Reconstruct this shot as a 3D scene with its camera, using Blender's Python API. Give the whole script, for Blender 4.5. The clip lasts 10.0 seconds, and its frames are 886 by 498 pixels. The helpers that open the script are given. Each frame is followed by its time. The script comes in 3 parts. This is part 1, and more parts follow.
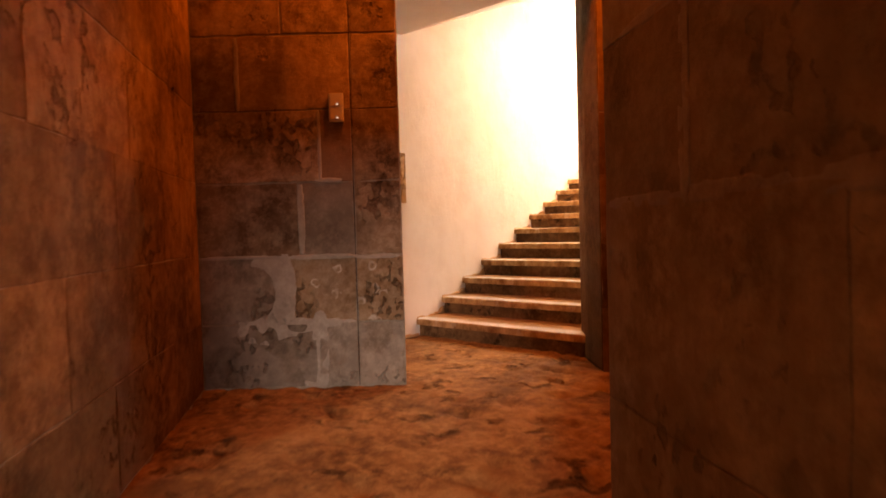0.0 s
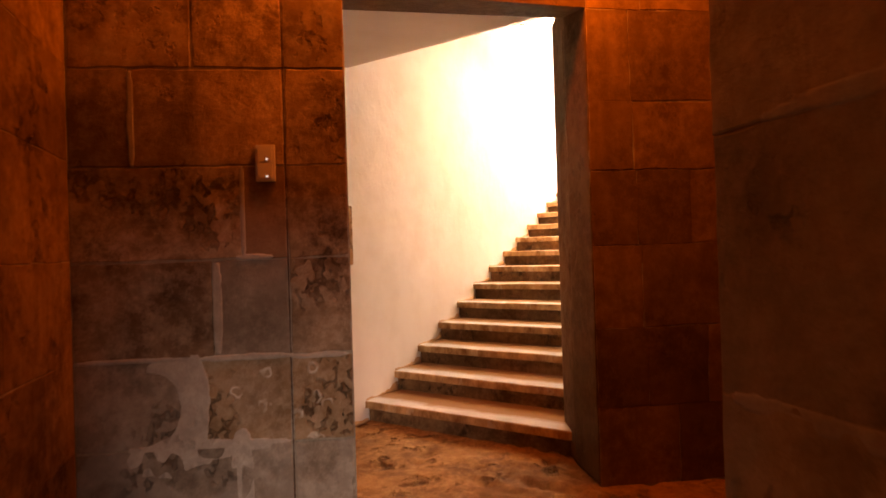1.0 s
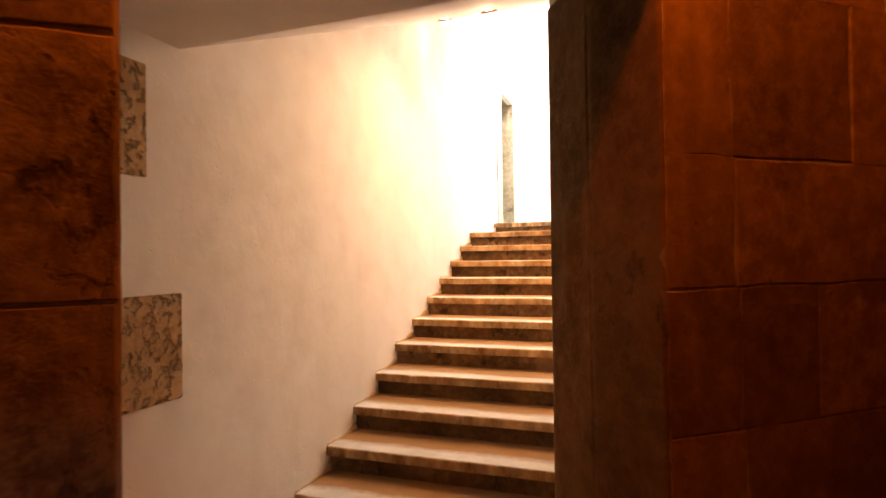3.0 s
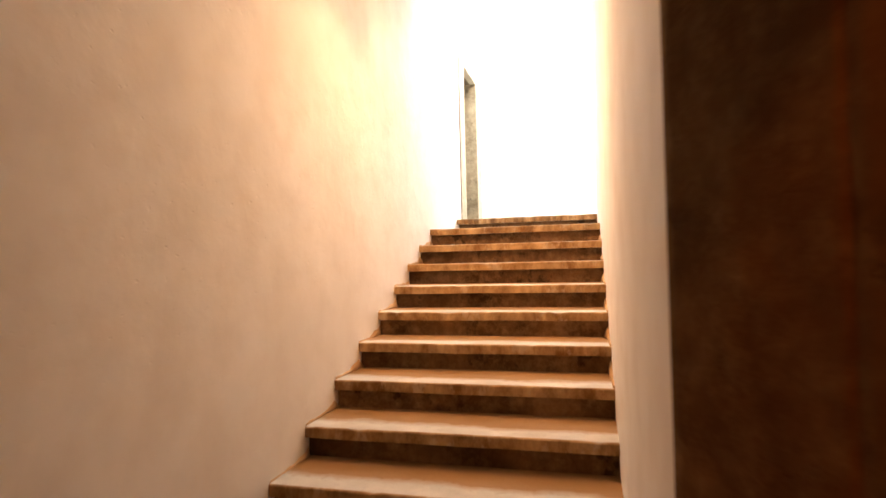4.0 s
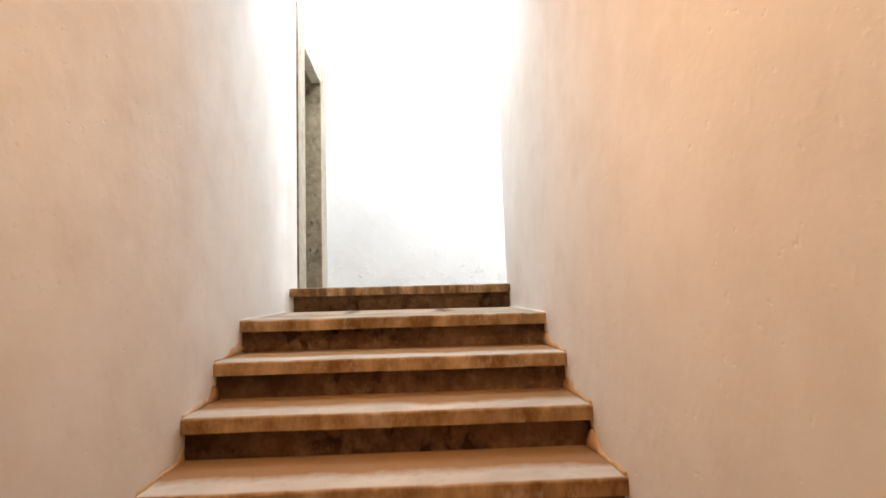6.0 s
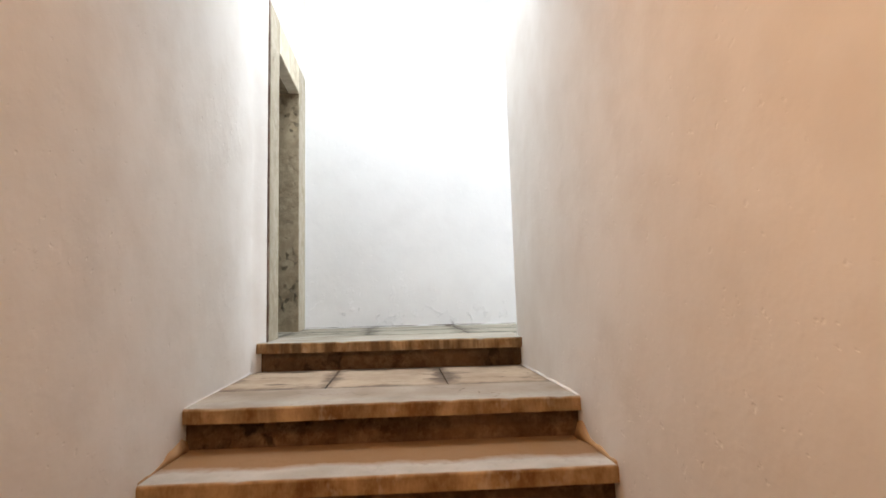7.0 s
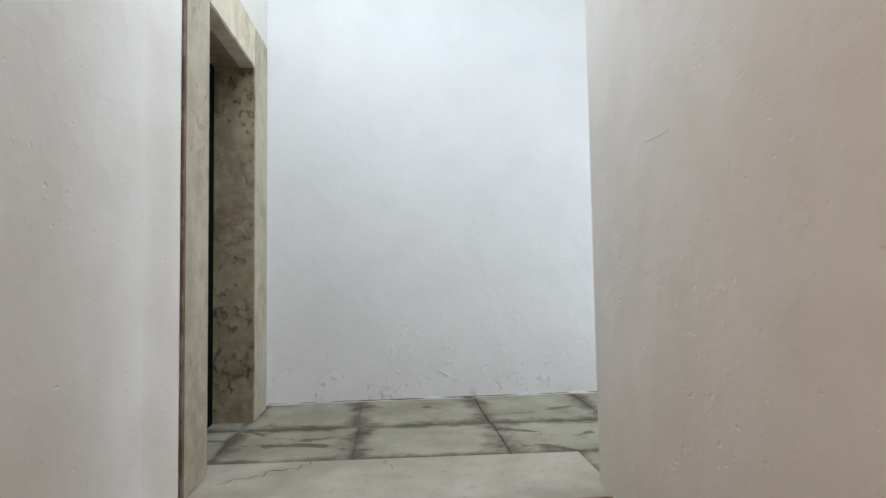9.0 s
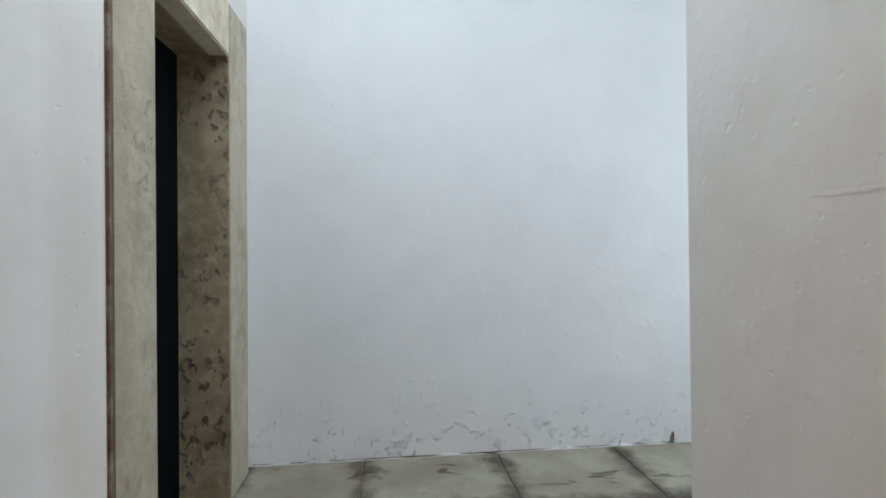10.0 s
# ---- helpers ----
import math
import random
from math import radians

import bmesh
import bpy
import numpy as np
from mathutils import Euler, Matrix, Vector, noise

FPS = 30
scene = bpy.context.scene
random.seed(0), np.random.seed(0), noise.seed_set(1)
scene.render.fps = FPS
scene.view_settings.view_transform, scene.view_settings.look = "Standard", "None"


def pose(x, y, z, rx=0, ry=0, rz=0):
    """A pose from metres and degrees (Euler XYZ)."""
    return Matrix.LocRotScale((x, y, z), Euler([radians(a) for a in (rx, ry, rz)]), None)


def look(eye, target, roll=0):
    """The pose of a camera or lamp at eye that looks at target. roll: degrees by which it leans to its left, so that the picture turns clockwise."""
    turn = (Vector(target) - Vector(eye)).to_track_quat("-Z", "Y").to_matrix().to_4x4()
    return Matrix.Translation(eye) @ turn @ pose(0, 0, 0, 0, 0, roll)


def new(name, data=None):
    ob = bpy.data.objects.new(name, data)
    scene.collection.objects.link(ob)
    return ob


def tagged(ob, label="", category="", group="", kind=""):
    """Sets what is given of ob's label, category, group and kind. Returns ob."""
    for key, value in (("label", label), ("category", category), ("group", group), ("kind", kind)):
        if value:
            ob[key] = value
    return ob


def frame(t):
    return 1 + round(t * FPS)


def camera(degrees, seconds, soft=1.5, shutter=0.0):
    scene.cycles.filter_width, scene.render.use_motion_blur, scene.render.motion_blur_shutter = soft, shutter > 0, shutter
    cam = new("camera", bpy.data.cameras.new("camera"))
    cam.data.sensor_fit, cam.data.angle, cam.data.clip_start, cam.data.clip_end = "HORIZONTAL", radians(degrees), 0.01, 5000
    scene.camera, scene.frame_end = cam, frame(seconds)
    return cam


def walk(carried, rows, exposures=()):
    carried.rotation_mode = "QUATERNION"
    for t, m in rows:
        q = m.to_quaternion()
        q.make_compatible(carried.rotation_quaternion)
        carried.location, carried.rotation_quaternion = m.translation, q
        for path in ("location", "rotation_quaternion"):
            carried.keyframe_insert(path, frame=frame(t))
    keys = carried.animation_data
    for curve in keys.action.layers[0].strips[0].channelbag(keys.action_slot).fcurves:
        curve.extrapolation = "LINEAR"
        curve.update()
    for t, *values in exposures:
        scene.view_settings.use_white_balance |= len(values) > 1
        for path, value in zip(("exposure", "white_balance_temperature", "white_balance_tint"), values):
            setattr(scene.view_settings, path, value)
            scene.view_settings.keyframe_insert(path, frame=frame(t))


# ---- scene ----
cam = camera(76.3, 10.0, soft=1.5, shutter=0.3)
PATH = [
    (0, (3.766, -4.243, 1.058), (2.517, -2.683, 0.991), -1.6),
    (0.5, (3.459, -3.942, 1.254), (2.299, -2.313, 1.236), -1.7),
    (1, (3.169, -3.664, 1.413), (2.093, -1.978, 1.425), -1.8),
    (1.5, (2.952, -3.306, 1.575), (1.948, -1.576, 1.601), -1.9),
    (2, (2.727, -3.013, 1.754), (1.802, -1.24, 1.78), -1.7),
    (2.5, (2.483, -2.646, 1.917), (1.686, -0.812, 1.945), -1.3),
    (2.7, (2.279, -2.478, 1.979), (1.54, -0.619, 2.002), -0.7),
    (3.8, (1.7, -1.222, 1.952), (1.158, 0.702, 1.999), -2.1),
    (4, (1.542, -0.935, 1.941), (1.046, 1.002, 1.987), -1.3),
    (4.5, (1.247, -0.138, 1.941), (0.877, 1.827, 1.991), -1.2),
    (5, (1.094, 0.534, 2.023), (0.866, 2.52, 2.097), -1.4),
    (5.5, (1.006, 1.059, 2.22), (0.991, 3.055, 2.334), -1.7),
    (7, (0.882, 2.15, 2.714), (1.044, 4.137, 2.882), -1.1),
    (7.5, (0.885, 2.512, 2.844), (1.054, 4.498, 3.012), -1.0),
    (8, (0.9, 2.91, 2.99), (1.072, 4.896, 3.145), -1.0),
    (8.5, (0.872, 3.264, 3.146), (1.047, 5.253, 3.261), -0.8),
    (9, (0.84, 3.627, 3.312), (1.021, 5.618, 3.376), -0.4),
    (9.5, (0.782, 3.95, 3.451), (0.966, 5.941, 3.45), -0.2),
    (10, (0.781, 4.278, 3.609), (0.971, 6.269, 3.591), -0.1),
]
walk(cam, [(t, look(e, g, r)) for t, e, g, r in PATH],
     exposures=[(0.0, 1.84, 8600, 25), (0.5, 1.84, 8600, 25), (1.0, 1.66, 8600, 25), (1.5, 1.30, 8600, 25), (2.5, 1.0, 8500, 22), (4.0, 0.34, 8250, 20),
                (4.5, 0.06, 8200, 18), (5.0, -0.23, 7400, 17), (5.5, -0.53, 7080, 15), (7.0, -1.36, 7050, 15), (8.5, -1.81, 6900, 13), (10.0, -2.29, 6450, 10)])

# ---------------------------------------------------------------- light
world = bpy.data.worlds.new("world")
scene.world = world
world.use_nodes = True
wn = world.node_tree
sky = wn.nodes.new("ShaderNodeTexSky")
sky.sky_type = "NISHITA"
sky.sun_disc = False
sky.sun_elevation = radians(50)
sky.sun_rotation = radians(200)
wn.links.new(sky.outputs[0], wn.nodes["Background"].inputs[0])
wn.nodes["Background"].inputs[1].default_value = 0.05


def area_lamp(name, m, sx, sy, power, colour):
    data = bpy.data.lights.new(name, "AREA")
    data.shape, data.size, data.size_y = "RECTANGLE", sx, sy
    data.energy, data.color = power, colour
    ob = new(name, data)
    ob.matrix_world = m
    return ob


def spot_lamp(name, m, power, colour, angle=140, blend=0.8, radius=0.05):
    data = bpy.data.lights.new(name, "SPOT")
    data.energy, data.color = power, colour
    data.spot_size, data.spot_blend, data.shadow_soft_size = radians(angle), blend, radius
    ob = new(name, data)
    ob.matrix_world = m
    return ob


# daylight through the rooflight over the landing
area_lamp("rooflight_day", pose(0.84, 5.64, 5.92, 0, 0, 0), 1.6, 0.95, 196, (0.74, 0.88, 1.0))
# daylight added from an unseen window in the upper side passage, evening the end wall
area_lamp("window_day", look((4.22, 6.58, 4.1), (0.0, 6.58, 3.7)), 0.9, 1.5, 154, (0.76, 0.89, 1.0))
# a recessed lamp in the sloping stair ceiling, close to the wall
spot_lamp("stair_lamp", look((0.27, 3.01, 4.24), (1.66, 3.85, 2.7)), 165, (1.0, 0.585, 0.30), 150, 1.0, 0.05)
# second stair lamp, added unseen in mid-ceiling to spread warm light down the flight
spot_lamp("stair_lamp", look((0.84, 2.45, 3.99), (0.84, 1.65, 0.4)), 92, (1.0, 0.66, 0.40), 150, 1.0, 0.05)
# tungsten lamps under the hall ceiling, to both sides of the opening
spot_lamp("hall_lamp", look((1.46, -1.60, 3.41), (1.55, -1.8, 0)), 21, (1.0, 0.205, 0.026), 175, 0.2, 0.06)
spot_lamp("hall_lamp", look((2.42, -0.80, 3.41), (2.45, -1.0, 0)), 23, (1.0, 0.215, 0.030), 175, 0.2, 0.06)
# daylight from behind, let in by the doorway added in the passage's end wall
area_lamp("passage_day", look((7.40, -8.43, 2.6), (0.6, -1.85, 0.4)), 0.7, 0.9, 114, (0.97, 0.94, 0.90))


# ---------------------------------------------------------------- materials
class Mat:
    """A node material with a few short cuts."""

    def __init__(self, name, rough=0.8, metal=0.0):
        self.m = bpy.data.materials.new(name)
        self.m.use_nodes = True
        self.t = self.m.node_tree
        self.b = self.t.nodes["Principled BSDF"]
        self.b.inputs["Roughness"].default_value = rough
        self.b.inputs["Metallic"].default_value = metal
        self.b.inputs["Specular IOR Level"].default_value = 0.3
        self.co = self.t.nodes.new("ShaderNodeTexCoord").outputs["Object"]

    def link(self, a, b):
        self.t.links.new(a, b)

    def stretch(self, sx, sy, sz):
        n = self.t.nodes.new("ShaderNodeMapping")
        n.inputs["Scale"].default_value = (sx, sy, sz)
        self.link(self.co, n.inputs[0])
        return n.outputs[0]

    def noise(self, scale, detail=6, rough=0.55, co=None, distort=0.0):
        n = self.t.nodes.new("ShaderNodeTexNoise")
        n.inputs["Scale"].default_value = scale
        n.inputs["Detail"].default_value = detail
        n.inputs["Roughness"].default_value = rough
        n.inputs["Distortion"].default_value = distort
        self.link(co or self.co, n.inputs["Vector"])
        return n.outputs["Fac"]

    def voronoi(self, scale, feature="F1", co=None):
        n = self.t.nodes.new("ShaderNodeTexVoronoi")
        n.feature = feature
        n.inputs["Scale"].default_value = scale
        self.link(co or self.co, n.inputs["Vector"])
        return n.outputs["Distance"]

    def ramp(self, fac, *stops):
        n = self.t.nodes.new("ShaderNodeValToRGB")
        e = n.color_ramp.elements
        while len(e) < len(stops):
            e.new(0.5)
        for el, (p, c) in zip(e, stops):
            el.position = p
            el.color = (*c, 1) if isinstance(c, tuple) else (c, c, c, 1)
        self.link(fac, n.inputs[0])
        return n.outputs[0]

    def mix(self, fac, a, b, kind="MIX"):
        n = self.t.nodes.new("ShaderNodeMix")
        n.data_type, n.blend_type = "RGBA", kind
        if isinstance(fac, float):
            n.inputs[0].default_value = fac
        else:
            self.link(fac, n.inputs[0])
        for s, v in ((n.inputs[6], a), (n.inputs[7], b)):
            if isinstance(v, tuple):
                s.default_value = (*v, 1)
            else:
                self.link(v, s)
        return n.outputs[2]

    def maths(self, op, a, b):
        n = self.t.nodes.new("ShaderNodeMath")
        n.operation = op
        for s, v in zip(n.inputs, (a, b)):
            if isinstance(v, (int, float)):
                s.default_value = v
            else:
                self.link(v, s)
        return n.outputs[0]

    def rnd(self):
        return self.t.nodes.new("ShaderNodeObjectInfo").outputs["Random"]

    def colour(self, c):
        if isinstance(c, tuple):
            self.b.inputs["Base Color"].default_value = (*c, 1)
        else:
            self.link(c, self.b.inputs["Base Color"])

    def bump(self, *layers):
        last = None
        for h, strength, dist in layers:
            n = self.t.nodes.new("ShaderNodeBump")
            n.inputs["Strength"].default_value = strength
            n.inputs["Distance"].default_value = dist
            self.link(h, n.inputs["Height"])
            if last:
                self.link(last, n.inputs["Normal"])
            last = n.outputs[0]
        self.link(last, self.b.inputs["Normal"])


def make_plaster(name, c0, c1, c2, low=None):
    """Hand-floated limewash: broad waves, trowel marks, a few chips and faint stains."""
    m = Mat(name, 0.75)
    big = m.noise(0.9, 3, 0.45)
    mid = m.noise(4, 5, 0.5)
    float_marks = m.noise(11, 4, 0.55)
    fine = m.noise(70, 5, 0.6)
    where = m.ramp(m.noise(1.6, 3, 0.5), (0.48, 0.0), (0.62, 1.0))
    chips = m.maths("MULTIPLY", m.ramp(m.noise(24, 5, 0.6), (0.62, 0.0), (0.66, 1.0)), where)
    c = m.mix(m.ramp(big, (0.35, 0.0), (0.65, 1.0)), c0, c1)
    c = m.mix(m.maths("MULTIPLY", m.ramp(mid, (0.42, 0.0), (0.70, 1.0)), 0.42), c, c2)
    c = m.mix(m.maths("MULTIPLY", chips, 0.06), c, c2)
    extra = []
    if low:
        sep = m.t.nodes.new("ShaderNodeSeparateXYZ")
        m.link(m.co, sep.inputs[0])
        zone = m.ramp(m.maths("ADD", m.maths("SUBTRACT", sep.outputs[2], low), m.noise(2.2, 4, 0.6)), (0.50, 1.0), (0.95, 0.0))
        flakes = m.maths("MULTIPLY", m.ramp(m.noise(17, 7, 0.62), (0.57, 0.0), (0.63, 1.0)), zone)
        specks = m.maths("MULTIPLY", m.ramp(m.noise(38, 3, 0.5), (0.70, 0.0), (0.74, 1.0)), zone)
        c = m.mix(m.maths("MULTIPLY", specks, 0.22), c, (0.30, 0.24, 0.19))
        extra = [(flakes, 0.85, 0.008), (specks, 0.8, -0.006)]
    m.colour(c)
    area = m.ramp(m.noise(1.3, 4, 0.55), (0.46, 0.0), (0.60, 1.0))
    lumps = m.maths("MULTIPLY", m.ramp(m.noise(11, 3, 0.5), (0.58, 0.0), (0.70, 1.0)), area)
    nicks = m.ramp(m.noise(34, 2, 0.4), (0.70, 0.0), (0.76, 1.0))
    extra += [(lumps, 0.13, 0.004), (nicks, 0.38, -0.004)]
    m.bump(*extra, (big, 0.30, 0.03), (mid, 0.55, 0.010), (float_marks, 0.45, 0.004), (chips, 0.35, 0.002), (fine, 0.10, 0.0015))
    return m.m


def make_stone(name, dark, mid_c, light, pit=0.5, streak=True, smear=0.0, vary=1.0, pit_size=15.0, pit_from=0.55, base_wash=0.0, pit_mix=0.42, pit_zone=0.52, shells=0.0):
    """Weathered stone: tone by block, blotches, pitted zones, runs of dirt and, by smear, pale patches of old mortar."""
    m = Mat(name, 0.92)
    m.b.inputs["Specular IOR Level"].default_value = 0.15
    r = m.rnd()
    blotch = m.noise(2.6, 9, 0.66, distort=0.15)
    stain = m.noise(0.8, 6, 0.6, distort=0.1)
    grain = m.noise(12, 10, 0.74)
    fine = m.noise(95, 4, 0.65)
    pits = m.ramp(m.noise(pit_size, 8, 0.6, m.stretch(1, 1, 0.8), 0.1), (pit_from, 0.0), (pit_from + 0.08, 1.0))
    zone = m.ramp(m.noise(1.9, 4, 0.55), (pit_zone, 0.0), (pit_zone + 0.12, 1.0))
    pitted = m.maths("MULTIPLY", pits, zone)
    c = m.mix(m.ramp(blotch, (0.34, 0.0), (0.64, 1.0)), dark, mid_c)
    c = m.mix(m.maths("MULTIPLY", m.ramp(grain, (0.44, 0.0), (0.68, 1.0)), 0.75), c, light)
    c = m.mix(m.maths("MULTIPLY", m.ramp(stain, (0.50, 0.0), (0.66, 1.0)), 0.6), c, tuple(v * 0.8 for v in dark))
    lo, hi = 1 - 0.34 * vary, 1 + 0.22 * vary
    tone = m.ramp(r, (0.0, (lo, lo * 0.97, lo * 0.94)), (0.5, (0.95, 0.94, 0.93)), (1.0, (hi, hi * 0.98, hi * 0.95)))
    c = m.mix(1.0, c, tone, "MULTIPLY")
    if streak:
        runs = m.ramp(m.noise(6, 6, 0.62, m.stretch(1, 1, 0.10)), (0.50, 0.0), (0.70, 1.0))
        c = m.mix(m.maths("MULTIPLY", runs, 0.5), c, dark)
    if smear:
        patch = m.ramp(m.noise(2.3, 7, 0.6, distort=0.2), (0.54, 0.0), (0.70, 1.0))
        c = m.mix(m.maths("MULTIPLY", patch, smear), c, (0.50, 0.46, 0.40))
    if base_wash:
        sep = m.t.nodes.new("ShaderNodeSeparateXYZ")
        m.link(m.co, sep.inputs[0])
        lift = m.maths("MULTIPLY", m.maths("SUBTRACT", 0.62, sep.outputs[2]), 0.22)
        old = m.ramp(m.maths("ADD", m.noise(2.3, 5, 0.52, distort=0.3), lift), (0.52, 0.0), (0.57, 1.0))
        c = m.mix(m.maths("MULTIPLY", old, base_wash), c, m.mix(grain, (0.36, 0.33, 0.29), (0.56, 0.53, 0.48)))
    c = m.mix(m.maths("MULTIPLY", pitted, pit_mix), c, tuple(v * 0.45 for v in dark))
    extra = []
    if shells:
        bent = m.t.nodes.new("ShaderNodeVectorMath")
        bent.operation = "ADD"
        wave = m.t.nodes.new("ShaderNodeTexNoise")
        wave.inputs["Scale"].default_value = 14
        small = m.t.nodes.new("ShaderNodeVectorMath")
        small.operation = "SCALE"
        small.inputs["Scale"].default_value = 0.055
        m.link(m.co, wave.inputs["Vector"])
        m.link(wave.outputs["Color"], small.inputs[0])
        m.link(m.co, bent.inputs[0])
        m.link(small.outputs[0], bent.inputs[1])
        ring = m.ramp(m.voronoi(9, "F1", bent.outputs[0]), (0.16, 0.0), (0.21, 1.0), (0.27, 1.0), (0.33, 0.0))
        some = m.ramp(m.noise(7, 2, 0.4), (0.46, 0.0), (0.56, 1.0))
        shell = m.maths("MULTIPLY", ring, some)
        c = m.mix(m.maths("MULTIPLY", shell, shells), c, (0.60, 0.54, 0.46))
        extra = [(shell, 0.5, 0.008)]
    m.colour(c)
    m.bump(*extra, (blotch, 0.5, 0.04), (pitted, pit, -0.03), (grain, 0.6, 0.010), (fine, 0.25, 0.003))
    return m.m


PLASTER = make_plaster("lime_plaster", (0.80, 0.775, 0.745), (0.735, 0.70, 0.66), (0.64, 0.585, 0.53))
WHITE = make_plaster("white_limewash", (0.82, 0.82, 0.82), (0.79, 0.79, 0.79), (0.72, 0.72, 0.72), 2.45)
STONE = make_stone("sandstone_ashlar", (0.10, 0.062, 0.036), (0.34, 0.235, 0.15), (0.54, 0.42, 0.29), 0.7, True, 0.3)
PILLAR_STONE = make_stone("limed_ashlar", (0.15, 0.115, 0.09), (0.33, 0.275, 0.22), (0.46, 0.395, 0.32), 0.8, False, 0.2, 1.0, 17.0, 0.54, 0.22)
FOSSIL_STONE = make_stone("shelly_stone", (0.18, 0.11, 0.06), (0.40, 0.28, 0.17), (0.52, 0.42, 0.31), 1.0, False, 0.15, 0.5, 19.0, 0.52, pit_zone=0.42, shells=0.75)
PITTED_STONE = make_stone("pitted_brown_stone", (0.10, 0.062, 0.036), (0.35, 0.25, 0.165), (0.58, 0.475, 0.36), 1.0, False, 0.3, 0.8, 17.0, 0.50)
GREY_STONE = make_stone("smooth_grey_stone", (0.17, 0.135, 0.105), (0.29, 0.245, 0.20), (0.40, 0.35, 0.29), 0.5, True, 0.2, 0.3, 15.0, 0.57)
SMOOTH_STONE = make_stone("smooth_brown_stone", (0.19, 0.12, 0.075), (0.28, 0.18, 0.115), (0.34, 0.24, 0.16), 0.2, True, 0.0, 0.3, 15.0, 0.60)
WARM_STONE = make_stone("warm_brown_ashlar", (0.12, 0.066, 0.03), (0.25, 0.15, 0.078), (0.34, 0.22, 0.125), 0.6, True, 0.0, 0.9, 11.0, 0.60)
NEAR_STONE = make_stone("grey_passage_stone", (0.22, 0.18, 0.118), (0.47, 0.40, 0.295), (0.60, 0.52, 0.40), 0.7, True, 0.2, 1.0)
SMEAR = make_stone("smeared_lime", (0.29, 0.26, 0.225), (0.46, 0.425, 0.38), (0.57, 0.54, 0.49), 0.5, False, 0.0, 0.0)
OCHRE_STONE = make_stone("ochre_ashlar", (0.10, 0.05, 0.022), (0.32, 0.185, 0.09), (0.44, 0.285, 0.15), 0.8, True, 0.1, 1.0, 12.0, 0.54)
JAMB_STONE = make_stone("jamb_sandstone", (0.105, 0.056, 0.025), (0.21, 0.12, 0.058), (0.28, 0.178, 0.095), 0.6)
FLOOR_STONE = make_stone("worn_floor_stone", (0.085, 0.039, 0.014), (0.29, 0.152, 0.06), (0.45, 0.265, 0.115), 1.0, False, 0.0, 1.0, 5.0, 0.56, 0.0, 0.65, 0.44)
STEP_STONE = make_stone("step_limestone", (0.20, 0.14, 0.09), (0.38, 0.30, 0.22), (0.50, 0.43, 0.34), 0.3, False)
MORTAR = make_stone("lime_mortar", (0.18, 0.13, 0.09), (0.36, 0.29, 0.22), (0.50, 0.43, 0.35), 0.3, False, 0.5, 0.0)
FILLER = make_stone("brown_filler", (0.10, 0.06, 0.045), (0.20, 0.13, 0.10), (0.5, 0.45, 0.4), 0.3, False)
PALE_MORTAR = make_stone("pale_mortar", (0.24, 0.20, 0.155), (0.40, 0.35, 0.285), (0.52, 0.47, 0.40), 0.3, False, 0.0, 0.0)
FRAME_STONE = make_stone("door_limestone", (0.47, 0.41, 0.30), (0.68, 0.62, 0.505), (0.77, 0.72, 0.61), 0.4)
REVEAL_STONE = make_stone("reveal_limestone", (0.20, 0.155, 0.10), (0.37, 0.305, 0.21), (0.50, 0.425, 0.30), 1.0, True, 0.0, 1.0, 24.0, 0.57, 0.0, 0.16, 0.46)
BLOCK_STONE = make_stone("pitted_quoin", (0.34, 0.19, 0.09), (0.50, 0.32, 0.175), (0.60, 0.43, 0.26), 1.0, False, 0.0, 0.3, 24.0, 0.52, 0.0, 0.35, 0.34)


